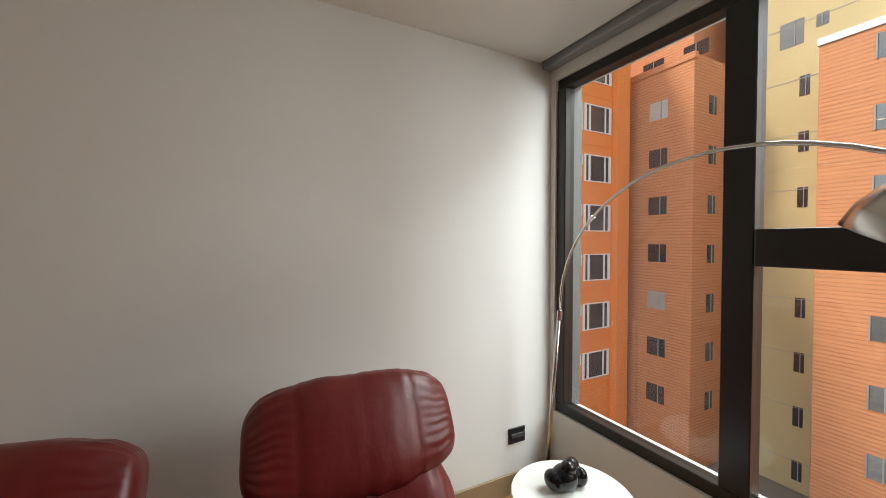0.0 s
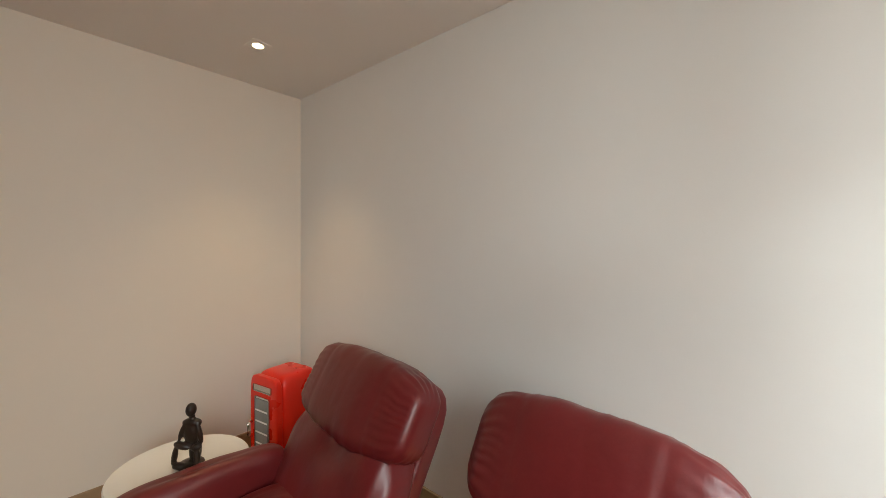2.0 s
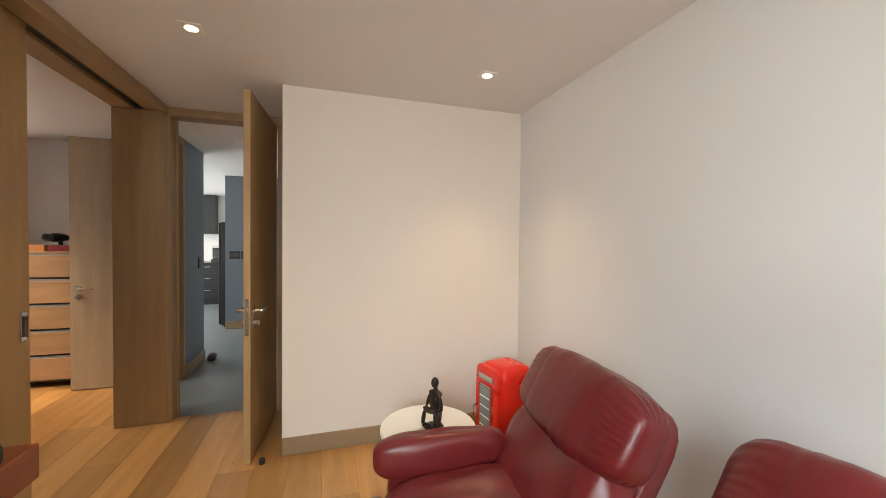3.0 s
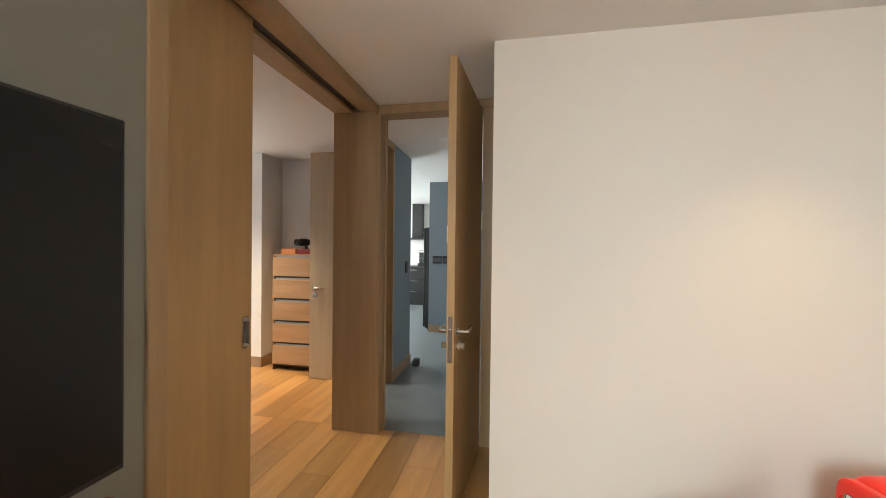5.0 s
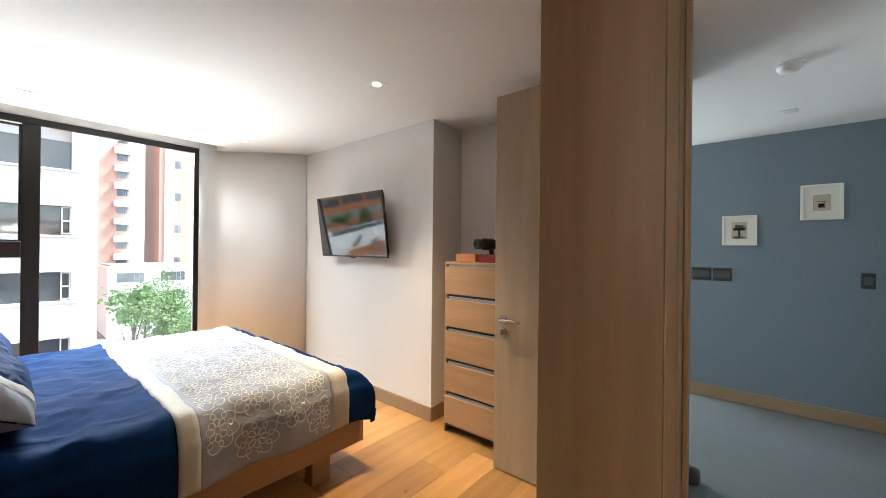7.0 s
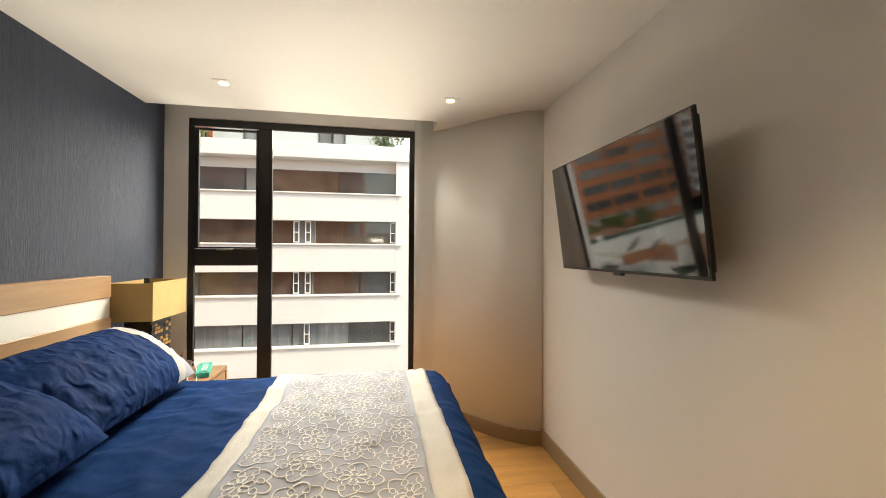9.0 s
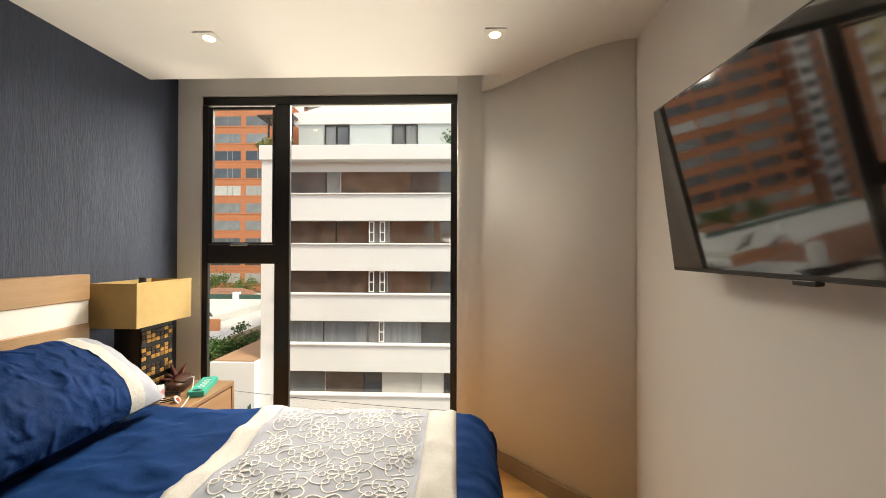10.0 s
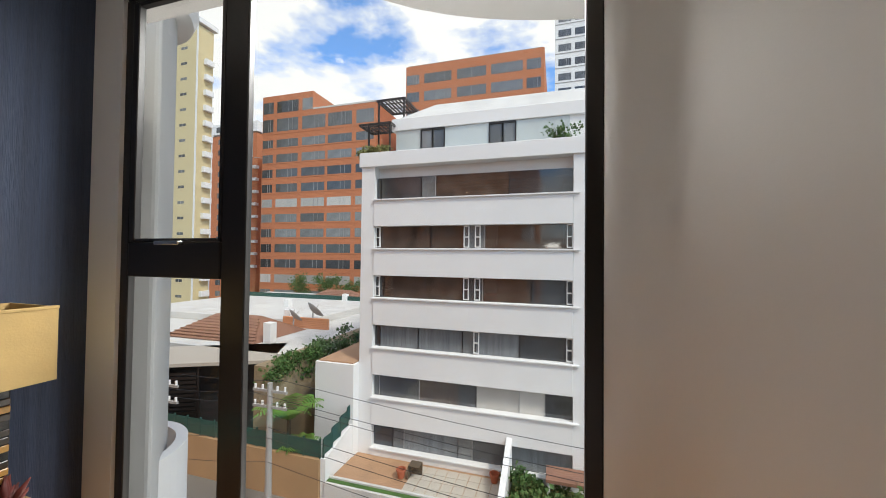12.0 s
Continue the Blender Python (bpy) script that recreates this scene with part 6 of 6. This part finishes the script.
def dish(x, y, r):
    d = empty("satellite_dish", pose(x, y, -5.0), label="large grey mesh satellite dish on a roof", category="satellite dish", group="roof satellite dishes")
    part("bowl", at(lathe([(0.05, 0), (r * 0.5, r * 0.09), (r, r * 0.34), (r, r * 0.36), (r * 0.5, r * 0.11), (0.05, 0.02)], 30), pose(0, 0, r * 0.8, 38, -30, 0)), GREYC2, d, smooth=True)
    part("mast", cyl(0.06, -0.6, r * 0.8, seg=10), GREYC2, d)
    part("feed_arm", tube([(0, 0, r * 0.8), (-0.3, -r * 0.5, r * 1.5)], 0.03, 6), GREYC2, d)


dish(21.9, -37.0, 1.0), dish(22.3, -34.7, 0.78)


def utility_pole(x, y, top):
    p = empty("utility_pole", pose(x, y, GZ), label="grey concrete utility pole with cross arms", category="utility pole", group="utility poles")
    part("pole", cyl(0.16, 0, top - GZ, 0.11, 14), GREYC2, p)
    for dz in (0.3, 1.0):
        part("cross_arm", box(-0.9, 0.9, -0.05, 0.05, top - GZ - dz - 0.1, top - GZ - dz), GREYC2, p)
        for k in (-0.8, -0.4, 0.4, 0.8):
            part("insulator", cyl(0.05, top - GZ - dz, top - GZ - dz + 0.18, seg=8, m=pose(k, 0, 0)), WHITEST, p)


utility_pole(11.26, -19.5, -4.32), utility_pole(15.67, -18.0, -4.03), utility_pole(-14, -18.0, -4.6)
for i, (dz, dy) in enumerate(((-0.15, -0.8), (-0.15, 0.8), (-0.85, 0.0), (-1.9, 0.1), (-2.3, 0.2), (-3.4, 0.1))):
    for (xa, ya, za), (xb, yb, zb) in (((15.67, -18.0, -4.03), (11.26, -19.5, -4.32)), ((11.26, -19.5, -4.32), (-14, -18.0, -4.6))):
        pts = [(xa + (xb - xa) * t / 12, ya + dy + (yb - ya) * t / 12, za + dz + (zb - za) * t / 12 - 0.5 * (xa - xb) / 24 * math.sin(math.pi * t / 12)) for t in range(13)]
        thing("overhead_cable", tube(pts, 0.011, 5), BLACKPL, "thin black overhead cable between poles", "cable")

# plants
rl = random.Random(21)


def leaf_mass(name, centre, size, count, leaf, label, category, material=None, parent=None):
    """A crown of many small bent leaves, thicker towards clumps."""
    bm = bmesh.new()
    clumps = [Vector((rl.gauss(0, 0.45), rl.gauss(0, 0.45), rl.gauss(0, 0.4))) for _ in range(9)]
    for i in range(count):
        c = rl.choice(clumps)
        p = Vector(centre) + Vector(((c.x + rl.gauss(0, 0.22)) * size[0], (c.y + rl.gauss(0, 0.22)) * size[1], (c.z + rl.gauss(0, 0.22)) * size[2]))
        q = Euler((rl.uniform(0, 6.3), rl.uniform(0, 6.3), rl.uniform(0, 6.3)))
        a = leaf * rl.uniform(0.6, 1.3)
        vs = [bm.verts.new(p + q.to_matrix() @ Vector(v)) for v in ((0, 0, 0), (a * 0.35, a * 0.5, a * 0.1), (0, a, 0), (-a * 0.35, a * 0.5, a * 0.1))]
        bm.faces.new(vs)
    me = bpy.data.meshes.new(name)
    bm.to_mesh(me)
    bm.free()
    me.materials.append(material or LEAF)
    ob = new(name, me)
    ob.parent = parent
    return tagged(ob, label, category)


def tree(x, y, z, h, r, label="broad green street tree", crown=None):
    t = empty("tree", pose(x, y, z), label=label, category="tree")
    part("trunk", tube([(0, 0, 0), (0.05, 0.02, h * 0.3), (-0.05, 0.05, h * 0.65)], [0.16, 0.12, 0.06], 8), BARK, t)
    for k in range(5):
        a = k * 1.3
        part("limb", tube([(0, 0, h * (0.35 + 0.05 * k)), (math.cos(a) * r * 0.5, math.sin(a) * r * 0.5, h * (0.6 + 0.05 * k))], [0.06, 0.02], 6), BARK, t)
    leaf_mass("crown", (0, 0, h * 0.72), (r, r, min(h * 0.36, r * 1.1)), 1500, 0.30, "", "", crown, parent=t)


# lighter copy of LEAF for far crowns: haze and glare put into the colour
HAZELEAF = mat("hazy_leaf_green", (0.16, 0.24, 0.09), 0.7, var=0.4, scale=3)
for x, y, h, r in ((-5.7, -36, 11.5, 1.3), (-8.3, -38, 9.0, 1.9), (-12.0, -46, 7, 2.6), (-9.6, -52, 9, 2.4), (-14.5, -58, 9, 3.0)):
    tree(x, y, GZ, h, r, crown=HAZELEAF)
for x, y, h, r in ((43, -61.5, 7, 2.2), (38, -62, 6, 2), (33, -62, 6, 2)):
    tree(x, y, -9.0, h, r, "small tree before the orange tower")
for k in range(3):
    leaf_mass("creeper", (14.2, FY + 1 - 3.0 * k, -5.2), (0.4, 2.2, 0.9), 1100, 0.22, "green creeper hanging over the retaining wall", "climbing plant")
for (x, y, s) in ((0.7, -23.3, 0.8), (-0.2, -23.8, 1.0), (0.5, -24.6, 0.9), (-1.6, -23.4, 1.2)):
    leaf_mass("shrub", (x, y, YZ + 0.3 + s * 0.25), (s, s, s * 0.6), 700, 0.26, "dense green garden shrub", "shrub")
leaf_mass("terrace_plant", (FX1 - 0.9, FY - 0.3, 7.7), (0.9, 0.3, 0.35), 500, 0.20, "grassy plants along the roof terrace", "plant", mat("dry_grass", (0.22, 0.22, 0.08), 0.8))
leaf_mass("terrace_plant", (FX0 + 1.6, FY - 0.4, 7.8), (0.7, 0.3, 0.6), 350, 0.18, "sparse plants along the roof terrace", "plant")


def fern(x, y, z, r, stem):
    f = empty("tree_fern", pose(x, y, z), label="tree fern with arching green fronds", category="fern", group="garden ferns")
    part("trunk", cyl(0.14, -stem, 1.4, 0.10, 10), BARK, f)
    for k in range(11):
        a = k * 2 * math.pi / 11
        bm = bmesh.new()
        for i in range(14):
            t = i / 14
            px, pz = r * t, 1.4 + 0.75 * math.sin(t * 2.4) * r * 0.5
            w = 0.34 * r * math.sin(math.pi * min(1, t + 0.12)) + 0.03
            for sg in (-1, 1):
                vs = [bm.verts.new(v) for v in ((px, 0, pz), (px + 0.05 * r, 0, pz), (px + 0.09 * r, sg * w, pz - 0.12), (px + 0.05 * r, sg * w, pz - 0.12))]
                bm.faces.new(vs)
        part("frond", at(bm, pose(0, 0, 0, 0, 0, math.degrees(a))), mat("fern_green", (0.10, 0.22, 0.03), 0.6, var=0.3), f)


fern(13.4, -23.4, -9.0, 1.9, 2.15), fern(12.6, -23.2, -10.6, 1.2, 0.55)

# ---------------------------------------------------------------- floor planks
plank_meshes = {}


def plank(parent, x0, x1, y0, y1):
    w, d = round(x1 - x0, 3), round(y1 - y0, 3)
    if (w, d) not in plank_meshes:
        plank_meshes[(w, d)] = finish("plank", box(0.0005, w - 0.0005, 0.0005, d - 0.0005, -0.0135, 0.0, 0.0010, 1), PLANK)
    ob = new("plank", plank_meshes[(w, d)])
    ob.parent = parent
    ob.location = (x0, y0, 0)


PW = 0.20


def plank_field(parent, x0, x1, y0, y1):
    y, row = y0, 0
    while y < y1 - 0.02:
        b = min(y + PW, y1)
        x = x0
        first = (0.6, 1.3, 0.9, 1.7, 0.4)[row * 3 % 5]
        while x < x1 - 0.001:
            e = min(x + first, x1)
            if x1 - e < 0.15:
                e = x1
            plank(parent, x, e, y, b)
            x, first = e, 1.8
        y, row = b, row + 1


plank_field(FLOOR, -0.795, 3.49, -6.86, -0.002)
plank_field(FLOOR2, -2.31, -0.7951, -6.86, -2.905)
